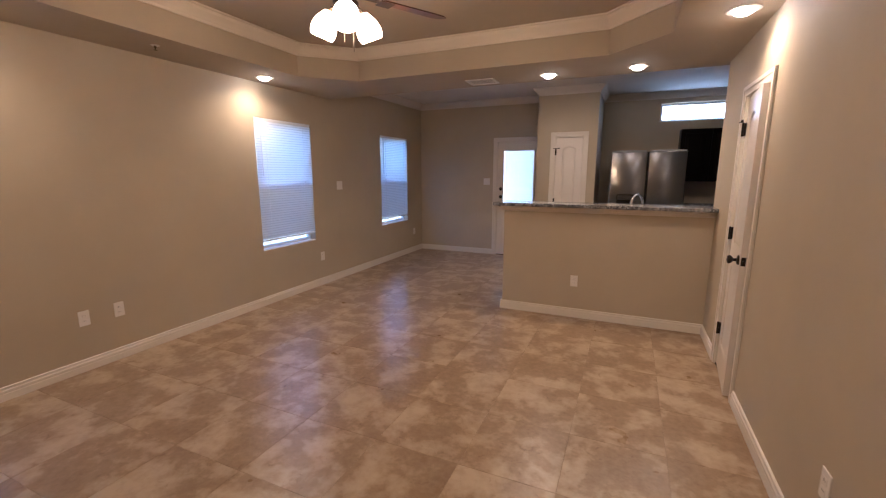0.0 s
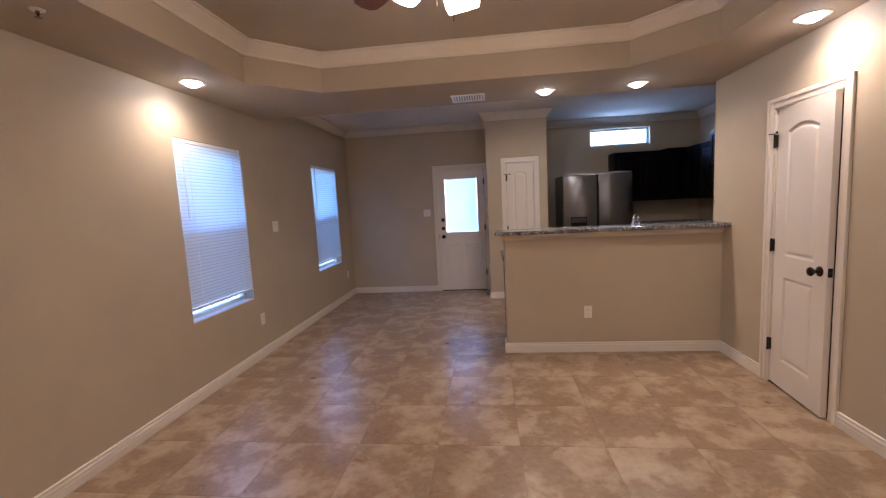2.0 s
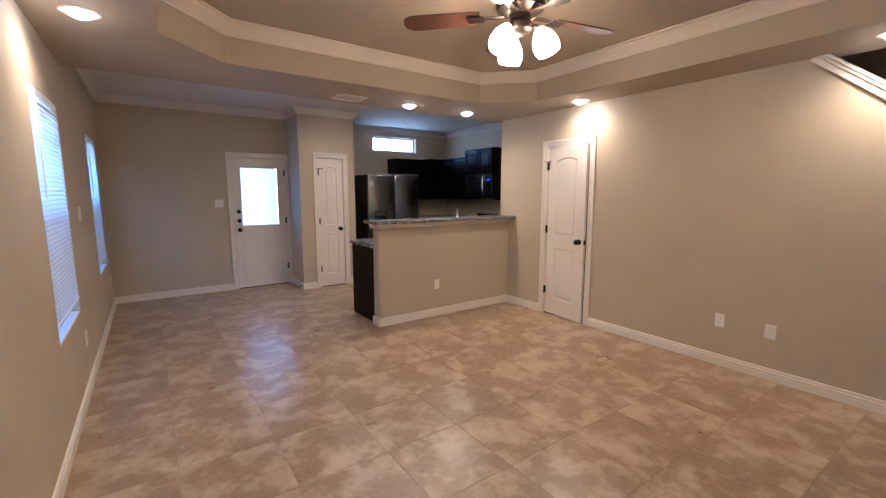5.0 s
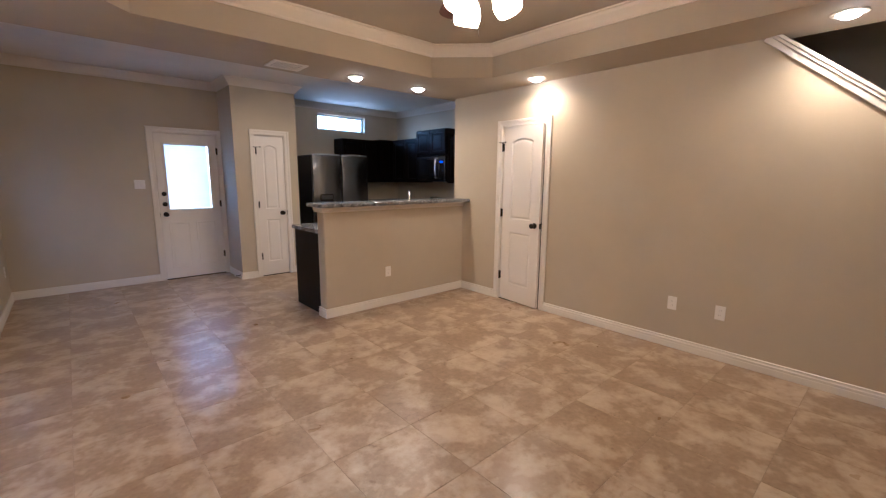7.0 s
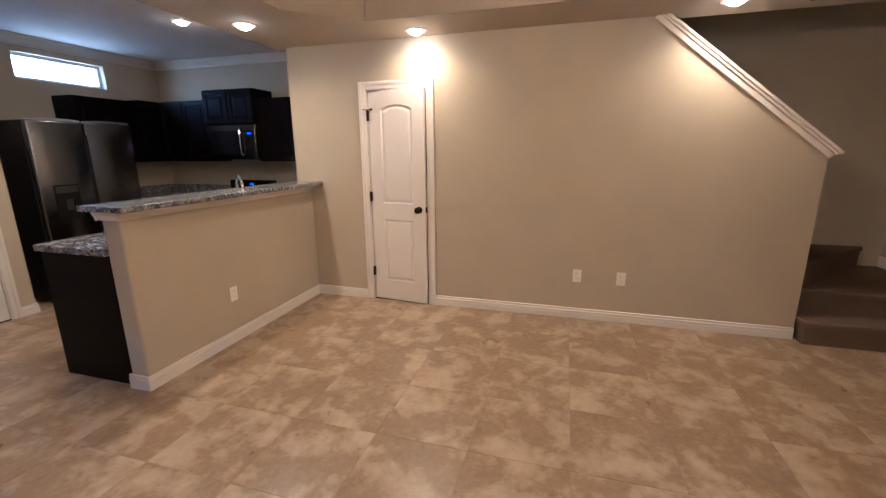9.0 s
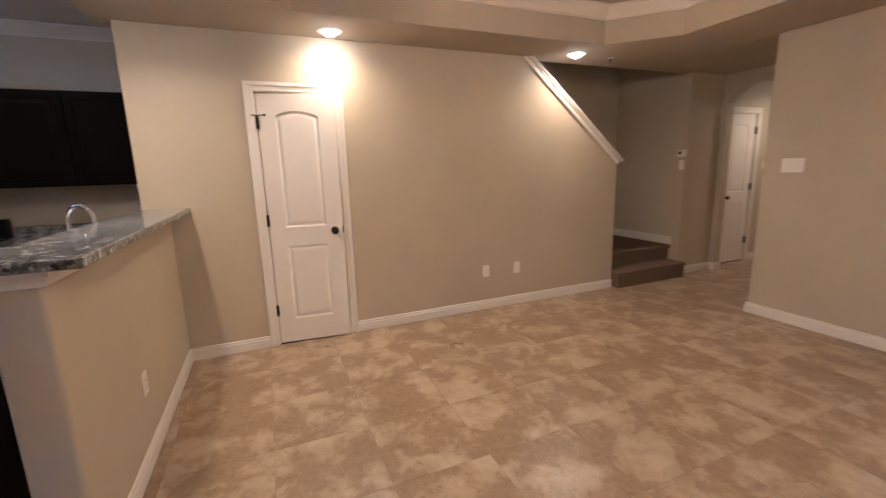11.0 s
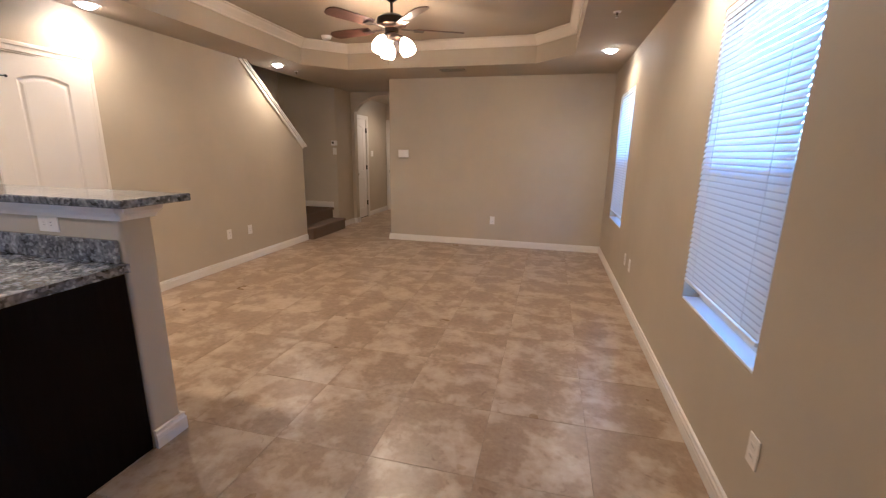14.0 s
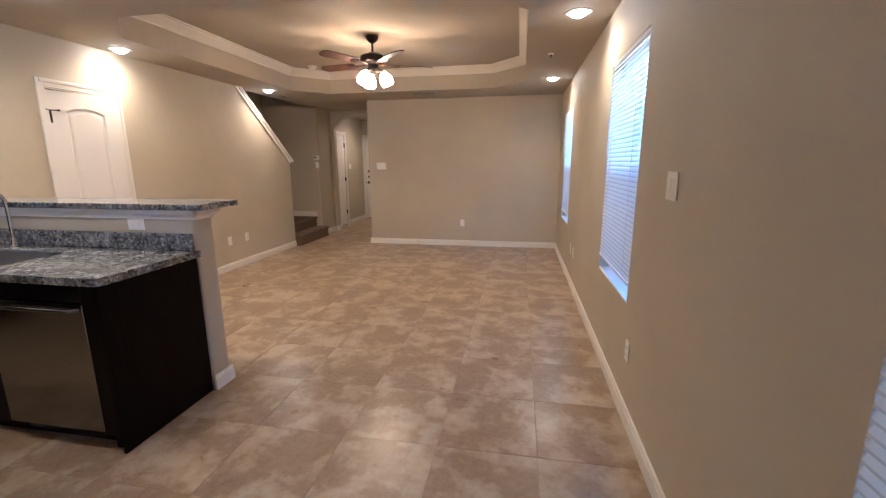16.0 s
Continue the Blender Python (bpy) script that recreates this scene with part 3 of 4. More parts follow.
    bm = boxes((-width / 2 + 0.006, width / 2 - 0.006, -0.0108, 0.0, height - 0.006, height + CAS - 0.001), bevel=0.003, seg=2)
    box(bm, -width / 2 - CAS * 0.5, width / 2 + CAS * 0.5, -0.0178, -0.0112, height + CAS * 0.52, height + CAS - 0.001, 0.003, 2)
    part("head_casing", bm, M_TRIM, d)
    for hz in (0.30, 1.05, 1.80):
        hx = hinge_side * (width / 2 - 0.017)
        bm = boxes((hx - 0.011, hx + 0.011, -0.003, y0 - 0.001, hz - 0.045, hz + 0.045))
        cyl(bm, 0.007, 0.007, (hx, -0.008, hz - 0.048), (hx, -0.008, hz + 0.048), 10)
        hinge = part("hinge", bm, M_BRONZE, d, "dark bronze hinge")
        if stop_bar and hz > 1.5:
            bm = tube([(hx, -0.010, hz + 0.052), (hx - hinge_side * 0.05, -0.032, hz + 0.054)], 0.004, 8)
            cyl(bm, 0.009, 0.009, (hx - hinge_side * 0.05, -0.032, hz + 0.054), (hx - hinge_side * 0.056, -0.022, hz + 0.054), 10)
            cyl(bm, 0.004, 0.004, (hx, -0.010, hz + 0.052), (hx + hinge_side * 0.04, -0.024, hz + 0.054), 8)
            part("door_stop", bm, M_BRONZE, hinge, "bronze hinge-pin door stop")
    return d


door("door_1", "white two-panel arched closet door, standing slightly ajar", CD1 - CD0, CDH, pose(XE, (CD0 + CD1) / 2, 0, 0, 0, -90), -1, knob_z=0.937, ajar=5.5)
door("door_2", "white half-glass back door with enclosed blinds", BD1 - BD0, BDH, pose((BD0 + BD1) / 2, YN, 0), 1, True, (1.06, 1.20), stop_bar=False)
door("door_3", "narrow white two-panel pantry door", PD1 - PD0, PDH, pose((PD0 + PD1) / 2, YP, 0), -1)
door("door_4", "white two-panel door in the entry hall", HD1 - HD0, 2.03, pose(0.80, (HD0 + HD1) / 2, 0, 0, 0, -90), 1, stop_bar=False)
door("door_5", "white front door with bronze bolts", FD1 - FD0, 2.03, pose((FD0 + FD1) / 2, -3.45, 0, 0, 0, 180), 1, bolts=(1.06, 1.20), stop_bar=False)


# spring door stop on the pantry baseboard
ds = thing("door_stop", "small dark bronze spring door stop on the baseboard", "door stop", pose(XP0 - 0.016, YP + 0.07, 0.05, 0, -90, 0))
part("rosette", lathe([(0.001, 0.0), (0.012, 0.0), (0.012, 0.004), (0.006, 0.008), (0.001, 0.008)], 14), M_BRONZE, ds, "", True)
coil = [(0.0055 * math.cos(k * 0.8), 0.0055 * math.sin(k * 0.8), 0.008 + 0.0006 * k) for k in range(90)]
part("spring", tube(coil, 0.0014, 6), M_BRONZE, ds, "", True)
part("rubber_tip", lathe([(0.001, 0.060), (0.007, 0.060), (0.008, 0.064), (0.008, 0.074), (0.005, 0.078), (0.001, 0.078)], 14), M_PLATE, ds, "pale rubber tip", True)


# ---- windows and blinds ----
def window(name, y0, y1, z0, z1, label):
    wdw = thing(name, label, "window", kind="structure")
    x0, x1 = XW - 0.135, XW - 0.085
    f = 0.045
    bm = boxes((x0, x1, y0, y0 + f, z0, z1), (x0, x1, y1 - f, y1, z0, z1), (x0, x1, y0 + f, y1 - f, z0, z0 + f), (x0, x1, y0 + f, y1 - f, z1 - f, z1), bevel=0.004)
    fr = part("window_frame", bm, M_VINYL, wdw)
    zm = (z0 + z1) / 2
    part("meeting_rail", boxes((x0 + 0.004, x1 + 0.008, y0 + f + 0.001, y1 - f - 0.001, zm - 0.022, zm + 0.022), bevel=0.004), M_VINYL, fr)
    for a, b, dx in ((z0 + f, zm - 0.022, 0.030), (zm + 0.022, z1 - f, 0.018)):
        p = part("pane", boxes((x0 + dx, x0 + dx + 0.004, y0 + f, y1 - f, a, b)), M_GLASS, wdw)
        p.visible_shadow = False
    part("insect_screen", boxes((x0 - 0.006, x0 - 0.005, y0 + f, y1 - f, z0 + f, zm - 0.02)), M_SCREEN, wdw, "fine grey mesh insect screen")
    part("window_sill", boxes((x1, XW - 0.002, y0 + 0.001, y1 - 0.001, z0, z0 + 0.012), bevel=0.003), M_VINYL, wdw, "smooth white sill")
    # blind
    bl = thing("window_blind", "white vinyl mini blind, lowered and tilted nearly shut", "blind", group="window blinds")
    xb = XW - 0.006
    part("headrail", boxes((xb - 0.028, xb + 0.005, y0 + 0.003, y1 - 0.003, z1 - 0.032, z1 - 0.002), bevel=0.003), M_VINYL, bl)
    pitch, wd, thick = 0.0275, 0.0410, radians(62)
    n = int((z1 - 0.045 - (z0 + 0.095)) / pitch)
    bm = bmesh.new()
    cs = []
    for u, sag in ((-1, 0), (-0.5, 0.0021), (0, 0.0028), (0.5, 0.0021), (0.72, 0.0013), (1, 0)):
        ux, uz = u * wd / 2 * math.cos(thick), u * wd / 2 * math.sin(thick)
        cs.append((ux + sag * math.sin(thick), -uz + sag * math.cos(thick)))
    a = [bm.verts.new((x, y0 + 0.003, z)) for x, z in cs]
    b = [bm.verts.new((x, y1 - 0.003, z)) for x, z in cs]
    # lowest face of the slat takes the painted shade line
    for k in range(5):
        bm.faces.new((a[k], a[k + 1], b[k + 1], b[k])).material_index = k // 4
    me = mesh_of(bm, "slat", M_SLAT, True)
    me.materials.append(M_SLAT_LINE)
    for k in range(n):
        o = new("slat", me)
        o.parent = bl
        o.location = (xb + random.uniform(-0.0002, 0.0002), 0, z1 - 0.045 - pitch * k)
    zb = z1 - 0.045 - pitch * n - 0.004
    part("bottom_rail", boxes((xb - 0.012, xb + 0.012, y0 + 0.010, y1 - 0.010, zb - 0.012, zb + 0.006), bevel=0.003), M_VINYL, bl)
    for yy in (y0 + 0.14, y1 - 0.14):
        for dx in (-0.0125, 0.0125):
            part("ladder_cord", tube([(xb + dx, yy, zb), (xb + dx, yy, z1 - 0.03)], 0.0009, 5), M_VINYL, bl)
    part("tilt_wand", tube([(xb + 0.018, y0 + 0.07, z1 - 0.03), (xb + 0.019, y0 + 0.072, z1 - 0.62)], 0.004, 6), M_VINYL, bl)


for k, (a, b) in enumerate(WINDOWS):
    window("window_%d" % (k + 1), a, b, WZ0, WZ1, "white vinyl single-hung window in a plastered reveal")
w4 = thing("window_4", "narrow high fixed kitchen window in white vinyl", "window", kind="structure")
x0, x1, z0, z1 = KW
f = 0.035
part("window_frame", boxes((x0, x0 + f, YK + 0.07, YK + 0.12, z0, z1), (x1 - f, x1, YK + 0.07, YK + 0.12, z0, z1), (x0 + f, x1 - f, YK + 0.07, YK + 0.12, z0, z0 + f), (x0 + f, x1 - f, YK + 0.07, YK + 0.12, z1 - f, z1), bevel=0.004), M_VINYL, w4)
p = part("pane", boxes((x0 + f, x1 - f, YK + 0.09, YK + 0.094, z0 + f, z1 - f)), M_GLASS, w4)
p.visible_shadow = False



# ---- kitchen ----
def cab_door(w, z0, z1):
    """A cabinet door facing -y with a routed and raised centre, middle at x=0, in one connected mesh."""
    bm = bmesh.new()
    rings = []
    for inset, y in ((0, 0), (0, -0.018), (0.003, -0.020), (0.055, -0.020), (0.061, -0.011), (0.080, -0.011), (0.100, -0.017)):
        rings.append([bm.verts.new((sx * (w / 2 - inset), y, z0 + inset if lo else z1 - inset)) for sx, lo in ((-1, 1), (1, 1), (1, 0), (-1, 0))])
    for a, b in zip(rings, rings[1:]):
        for k in range(4):
            bm.faces.new((a[k], a[(k + 1) % 4], b[(k + 1) % 4], b[k]))
    bm.faces.new(rings[-1])
    bm.faces.new(rings[0][::-1])
    return bm


def cabinet(label, width, depth, z0, z1, m, doors, kick=0.0, drawer=0.0):
    """A cabinet whose front lies in y=0 and faces -y, from x=0 to width."""
    c = thing("kitchen_cabinet", label, "cabinet", m, "kitchen cabinets")
    bm = boxes((0.001, width - 0.001, 0, depth, z0 + kick, z1), bevel=0.002)
    if kick:
        box(bm, 0.002, width - 0.002, 0.06, depth, z0, z0 + kick - 0.001)
    part("body", bm, M_WOOD, c)
    w = width / doors
    for k in range(doors):
        top = z1 - 0.012 - (drawer + 0.012 if drawer else 0)
        bm = cab_door(w - 0.012, z0 + kick + 0.012, top)
        bmesh.ops.translate(bm, vec=(w * (k + 0.5), -0.001, 0), verts=bm.verts)
        part("door", bm, M_WOOD, c)
        if drawer:
            bm = boxes((w * k + 0.006, w * (k + 1) - 0.006, -0.020, -0.001, z1 - 0.012 - drawer, z1 - 0.012), bevel=0.004)
            part("drawer_front", bm, M_WOOD, c)
    return c


north_front = lambda x, y: pose(x, y, 0)
west_front = lambda x, y: pose(x, y, 0, 0, 0, -90)
cabinet("espresso wall cabinet beside the refrigerator", 0.80, 0.315, 1.36, 2.135, north_front(0.60, YK - 0.32), 2)
cabinet("espresso wall cabinet in the kitchen corner", 0.30, 0.315, 1.36, 2.16, north_front(1.40, YK - 0.32), 1)
cabinet("espresso wall cabinet next to the microwave", 0.82, 0.325, 1.36, 2.16, west_front(XK - 0.33, 7.56), 2)
cabinet("raised espresso cabinet above the microwave", 0.78, 0.385, 1.83, 2.27, west_front(XK - 0.39, 6.73), 2)
cabinet("espresso wall cabinet with two doors", 1.20, 0.325, 1.36, 2.15, west_front(XK - 0.33, 5.97), 2)
cabinet("espresso base cabinet beside the refrigerator", 0.68, 0.59, 0, 0.87, north_front(0.72, YK - 0.60), 2, 0.10, 0.14)
cabinet("espresso base cabinet next to the range", 0.50, 0.59, 0, 0.87, west_front(XK - 0.60, 7.27), 1, 0.10, 0.14)
cabinet("espresso base cabinet with drawers", 1.20, 0.59, 0, 0.87, west_front(XK - 0.60, 5.97), 2, 0.10, 0.14)

# refrigerator
fr = thing("refrigerator", "stainless side-by-side refrigerator with black sides", "refrigerator", pose(0.158, 6.80, 0))
part("body", boxes((-0.486, 0.486, 0.075, 0.72, 0.02, 1.785), bevel=0.006), M_BLACK, fr, "black textured cabinet sides")
for x0, x1, nm in ((-0.488, -0.005, "freezer_door"), (0.005, 0.488, "fridge_door")):
    bm = boxes((x0, x1, 0.0, 0.068, 0.10, 1.785), bevel=0.016, seg=3)
    dr = part(nm, bm, M_STEEL, fr, "brushed stainless door", True)
    gx = -0.011 if x0 < -0.1 else 0.011
    part("grip", boxes((gx - 0.006, gx + 0.006, -0.004, 0.03, 0.45, 1.66), bevel=0.002), M_BLACK, dr, "dark recessed grip")
    bm = bmesh.new()
    n = 12
    for k in range(n + 1):
        u = -1 + 2 * k / n
        x = (x0 + x1) / 2 + u * (x1 - x0 - 0.05) / 2
        zt = 1.797 + 0.012 * (1 - u * u)
        ring = [bm.verts.new(p) for p in ((x, -0.002, 1.7855), (x, 0.060, 1.7855), (x, 0.060, zt), (x, -0.002, zt))]
        if k:
            for q in range(4):
                bm.faces.new((last[q], last[(q + 1) % 4], ring[(q + 1) % 4], ring[q]))
        else:
            bm.faces.new(ring)
        last = ring
    bm.faces.new(last[::-1])
    # lighter steel than the doors: the ceiling lights' glint is put into the colour
    part("top_cap", bm, M_SINK, dr, "curved steel top trim, paler for the reflected ceiling lights")
disp = part("ice_dispenser", boxes((-0.378, -0.158, -0.006, -0.001, 0.84, 1.18), bevel=0.002), M_BLACK, fr, "black ice and water dispenser")
part("dispenser_panel", boxes((-0.366, -0.170, -0.009, -0.0062, 1.10, 1.165), bevel=0.001), M_STEEL, disp, "grey control strip")
part("dispenser_paddle", boxes((-0.300, -0.236, -0.012, -0.0062, 0.93, 1.04), bevel=0.003), M_DARK, disp)
part("grille", boxes((-0.478, 0.478, 0.03, 0.07, 0.02, 0.095)), M_BLACK, fr)

# microwave over the range
mw = thing("microwave", "stainless over-range microwave with a dark window", "microwave", west_front(XK - 0.40, 6.72))
part("body", boxes((0.002, 0.758, 0.022, 0.40, 1.385, 1.825), bevel=0.003), M_BLACK, mw)
bm = wall_boxes(bmesh.new(), 'x', 0.004, 0.575, 0.0, 0.021, 1.39, 1.82, [(0.05, 0.50, 1.45, 1.755)])
md = part("door", bm, M_STEEL, mw)
part("window", boxes((0.05, 0.50, 0.006, 0.012, 1.45, 1.755)), M_BLACK, md, "dark glass")
part("handle", tube([(0.545, -0.002, 1.44), (0.545, -0.032, 1.46), (0.545, -0.042, 1.60), (0.545, -0.032, 1.76), (0.545, -0.002, 1.78)], 0.012, 8), M_CHROME, md, "curved chrome handle", True)
cp = part("control_panel", boxes((0.580, 0.756, 0.0, 0.021, 1.39, 1.82), bevel=0.002), M_STEEL, mw)
part("keypad", boxes((0.597, 0.738, -0.002, -0.0002, 1.45, 1.755)), M_BLACK, cp)
part("display", boxes((0.640, 0.695, -0.0035, -0.0022, 1.705, 1.725)), M_LED, cp, "blue lit clock")

# range
rg = thing("range", "black electric range with a steel front", "stove", west_front(XK - 0.66, 6.755))
part("body", boxes((0.003, 0.755, 0.03, 0.655, 0.02, 0.905), bevel=0.003), M_BLACK, rg)
part("cooktop", boxes((0.003, 0.755, 0.0, 0.58, 0.906, 0.918), bevel=0.004), M_BLACK, rg, "black glass cooktop")
part("oven_door", boxes((0.008, 0.750, 0.0, 0.029, 0.20, 0.78), bevel=0.004), M_STEEL, rg)
bp = part("back_panel", boxes((0.003, 0.755, 0.585, 0.65, 0.919, 1.09), bevel=0.012, seg=2), M_BLACK, rg, "black control backguard")
part("clock", boxes((0.36, 0.41, 0.5795, 0.584, 1.02, 1.045)), M_LED, bp, "blue lit clock")
for kx in (0.10, 0.20, 0.53, 0.63):
    part("knob", cyl(bmesh.new(), 0.022, 0.018, (kx, 0.584, 1.02), (kx, 0.556, 1.02), 14), M_STEEL, bp)

# peninsula: worktop, bar, end panel, dishwasher, sink
YQ = YH + 0.152
bm = bmesh.new()
gx, gy = (-1.295, -0.56, 0.16, XE + 0.115), (YQ, 4.86, 5.23, 5.325)
grid = [[[bm.verts.new((x, y, z)) for y in gy] for x in gx] for z in (0.875, 0.912)]
for i in range(3):
    for j in range(3):
        if (i, j) == (1, 1):
            continue
        for lv in grid:
            bm.faces.new((lv[i][j], lv[i + 1][j], lv[i + 1][j + 1], lv[i][j + 1]))
for e in [e for e in bm.edges if len(e.link_faces) == 1 and e.verts[0].co.z < 0.9]:
    tops = [min((v for v in bm.verts if v.co.z > 0.9), key=lambda v: (v.co.xy - q.co.xy).length) for q in e.verts]
    bm.faces.new((e.verts[0], e.verts[1], tops[1], tops[0]))
ve = [e for e in bm.edges if abs(e.verts[0].co.z - e.verts[1].co.z) > 0.03 and e.verts[0].co.x < -1.29 and e.verts[0].co.y > 5.3]
bmesh.ops.bevel(bm, geom=ve, offset=0.035, segments=5, affect='EDGES', profile=0.5)
wt = thing("worktop", "speckled grey granite worktop with a low backsplash", "worktop")
part("slab", bm, M_GRANITE, wt)
part("backsplash", boxes((-1.255, XE - 0.002, YQ + 0.001, YQ + 0.021, 0.913, 1.012), bevel=0.002), M_GRANITE, wt)
wt2 = thing("worktop", "speckled grey granite worktop round the kitchen corner", "worktop")
part("slab", boxes((0.70, XK - 0.002, YK - 0.63, YK - 0.002, 0.875, 0.912), (XK - 0.63, XK - 0.002, 6.765, YK - 0.63, 0.875, 0.912), (XK - 0.63, XK - 0.002, YE1 + 0.002, 5.985, 0.875, 0.912)), M_GRANITE, wt2)
for r in ((0.70, XK - 0.025, YK - 0.022, YK - 0.002), (XK - 0.022, XK - 0.002, 6.765, YK - 0.023), (XK - 0.022, XK - 0.002, YE1 + 0.002, 5.985)):
    part("backsplash", boxes((*r, 0.913, 1.012)), M_GRANITE, wt2)
bar = thing("bar_top", "raised speckled granite breakfast bar on white trim", "bar top")
part("slab", boxes((-1.36, XE - 0.002, YH - 0.14, YH + 0.20, 1.153, 1.188), bevel=0.006, seg=2), M_GRANITE, bar)
tr0 = [(-1.277, YH + 0.152), (-1.277, YH - 0.002), (XE - 0.001, YH - 0.002)]
CAPT = [(0, 1.095), (0.010, 1.095), (0.014, 1.112), (0.030, 1.130), (0.034, 1.1515), (0, 1.1515)]
part("trim", sweep(tr0[::-1], CAPT[:]), M_TRIM, bar, "white moulding under the bar")
part("kitchen_trim", sweep([(-1.30, YH + 0.151), (XE - 0.001, YH + 0.151)], CAPT), M_TRIM, bar, "white moulding under the bar")
pen = thing("kitchen_cabinet", "espresso peninsula cabinet with a plain end panel", "cabinet", group="kitchen cabinets")
part("end_panel", boxes((-1.262, -1.245, YQ + 0.001, 5.300, 0.0, 0.873), bevel=0.002), M_WOOD, pen)
part("stile", boxes((-1.2445, -1.160, 5.262, 5.300, 0.095, 0.873), bevel=0.002), M_WOOD, pen)
part("stile_back", boxes((-1.2445, -1.165, YQ + 0.001, 5.2615, 0.0, 0.873)), M_WOOD, pen)
part("body", boxes((-0.56, XE + 0.11, YQ + 0.001, 5.270, 0.10, 0.68)), M_WOOD, pen)
part("toe_kick", boxes((-0.56, XE + 0.11, YQ + 0.001, 5.220, 0.002, 0.098)), M_WOOD, pen)
dw = thing("dishwasher", "stainless dishwasher with a curved bar handle", "dishwasher")
part("body", boxes((-1.157, -0.562, YQ + 0.002, 5.255, 0.10, 0.873)), M_BLACK, dw)
part("door", boxes((-1.155, -0.564, 5.257, 5.298, 0.105, 0.775), bevel=0.006, seg=2), M_STEEL, dw, "brushed stainless door")
part("control_strip", boxes((-1.155, -0.564, 5.257, 5.294, 0.778, 0.868), bevel=0.004), M_BLACK, dw, "black control strip")
part("toe_kick", boxes((-1.155, -0.564, YQ + 0.01, 5.220, 0.002, 0.098)), M_BLACK, dw)
part("handle", tube([(-1.13, 5.295, 0.745), (-1.11, 5.325, 0.748), (-0.86, 5.332, 0.750), (-0.61, 5.325, 0.748), (-0.59, 5.295, 0.745)], 0.011, 10), M_STEEL, dw, "curved steel handle", True)
sk = thing("sink", "stainless steel sink set in the granite", "sink")
bm = boxes((-0.555, 0.155, 4.865, 5.225, 0.70, 0.706), (-0.558, -0.552, 4.862, 5.228, 0.70, 0.908), (0.152, 0.158, 4.862, 5.228, 0.70, 0.908), (-0.552, 0.152, 4.862, 4.868, 0.70, 0.908), (-0.552, 0.152, 5.222, 5.228, 0.70, 0.908))
part("basin", bm, M_SINK, sk)
fc = thing("faucet", "chrome gooseneck kitchen faucet", "faucet", pose(-0.03, 4.765, 0.912, 0, 0, -35))
part("base", lathe([(0.001, 0.001), (0.028, 0.001), (0.028, 0.012), (0.020, 0.03), (0.016, 0.055), (0.001, 0.055)], 18), M_CHROME, fc, "", True)
pts = [(0, 0, 0.05), (0, 0, 0.26)]
for k in range(17):
    a = math.pi * (1 - k / 16)
    pts.append((0, 0.095 + 0.095 * math.cos(a), 0.265 + 0.095 * math.sin(a)))
pts.append((0, 0.19, 0.20))
sp = part("spout", tube(pts, 0.012, 12), M_CHROME, fc, "curved chrome spout", True)
part("spray_head", lathe([(0.001, 0.135), (0.015, 0.135), (0.0175, 0.150), (0.0165, 0.200), (0.0125, 0.212), (0.001, 0.212)], 16, m=Matrix.Translation((0, 0.19, 0))), M_CHROME, sp, "", True)
part("lever", tube([(0.018, 0, 0.045), (0.05, 0.0, 0.06), (0.10, 0.0, 0.085)], 0.006, 8), M_CHROME, fc, "", True)


# ---- ceiling fan ----
FX, FY = -1.54, 2.21
fan = thing("ceiling_fan", "dark bronze five-blade ceiling fan with lit glass shades", "ceiling fan", pose(FX, FY, 0))
part("canopy", lathe([(0.001, 2.739), (0.068, 2.739), (0.068, 2.725), (0.055, 2.695), (0.030, 2.672), (0.014, 2.664), (0.001, 2.664)]), M_BRONZE, fan, "", True)
part("downrod", cyl(bmesh.new(), 0.012, 0.012, (0, 0, 2.57), (0, 0, 2.67), 14), M_BRONZE, fan, "", True)
part("motor", lathe([(0.001, 2.580), (0.03, 2.578), (0.085, 2.560), (0.128, 2.535), (0.135, 2.505), (0.128, 2.478), (0.095, 2.462), (0.060, 2.455), (0.060, 2.425), (0.001, 2.425)]), M_BRONZE, fan, "round dark bronze motor housing", True)
part("switch_housing", lathe([(0.001, 2.424), (0.055, 2.424), (0.070, 2.405), (0.066, 2.375), (0.040, 2.355), (0.001, 2.352)]), M_BRONZE, fan, "", True)
for k in range(5):
    m = Matrix.Rotation(radians(205 + 72 * k), 4, 'Z')
    bm = bmesh.new()
    outline = [(0.22, -0.050), (0.30, -0.058), (0.55, -0.068), (0.62, -0.064), (0.655, -0.040), (0.665, 0.0), (0.655, 0.040), (0.62, 0.064), (0.55, 0.068), (0.30, 0.058), (0.22, 0.050)]
    fc_ = bm.faces.new([bm.verts.new((x, y, 0)) for x, y in outline])
    ex = bmesh.ops.extrude_face_region(bm, geom=[fc_])
    bmesh.ops.translate(bm, vec=(0, 0, 0.007), verts=[e for e in ex["geom"] if isinstance(e, bmesh.types.BMVert)])
    bmesh.ops.transform(bm, matrix=m @ Matrix.Translation((0, 0, 2.455)) @ Matrix.Rotation(radians(12), 4, 'X'), verts=bm.verts)
    bl = part("blade", bm, M_BLADE, fan, "dark reddish wooden blade")
    bm = boxes((0.085, 0.235, -0.018, 0.018, 2.450, 2.4545), (0.20, 0.29, -0.042, 0.042, 2.446, 2.4505), bevel=0.001)
    bmesh.ops.transform(bm, matrix=m, verts=bm.verts)
    part("blade_iron", bm, M_BRONZE, bl)
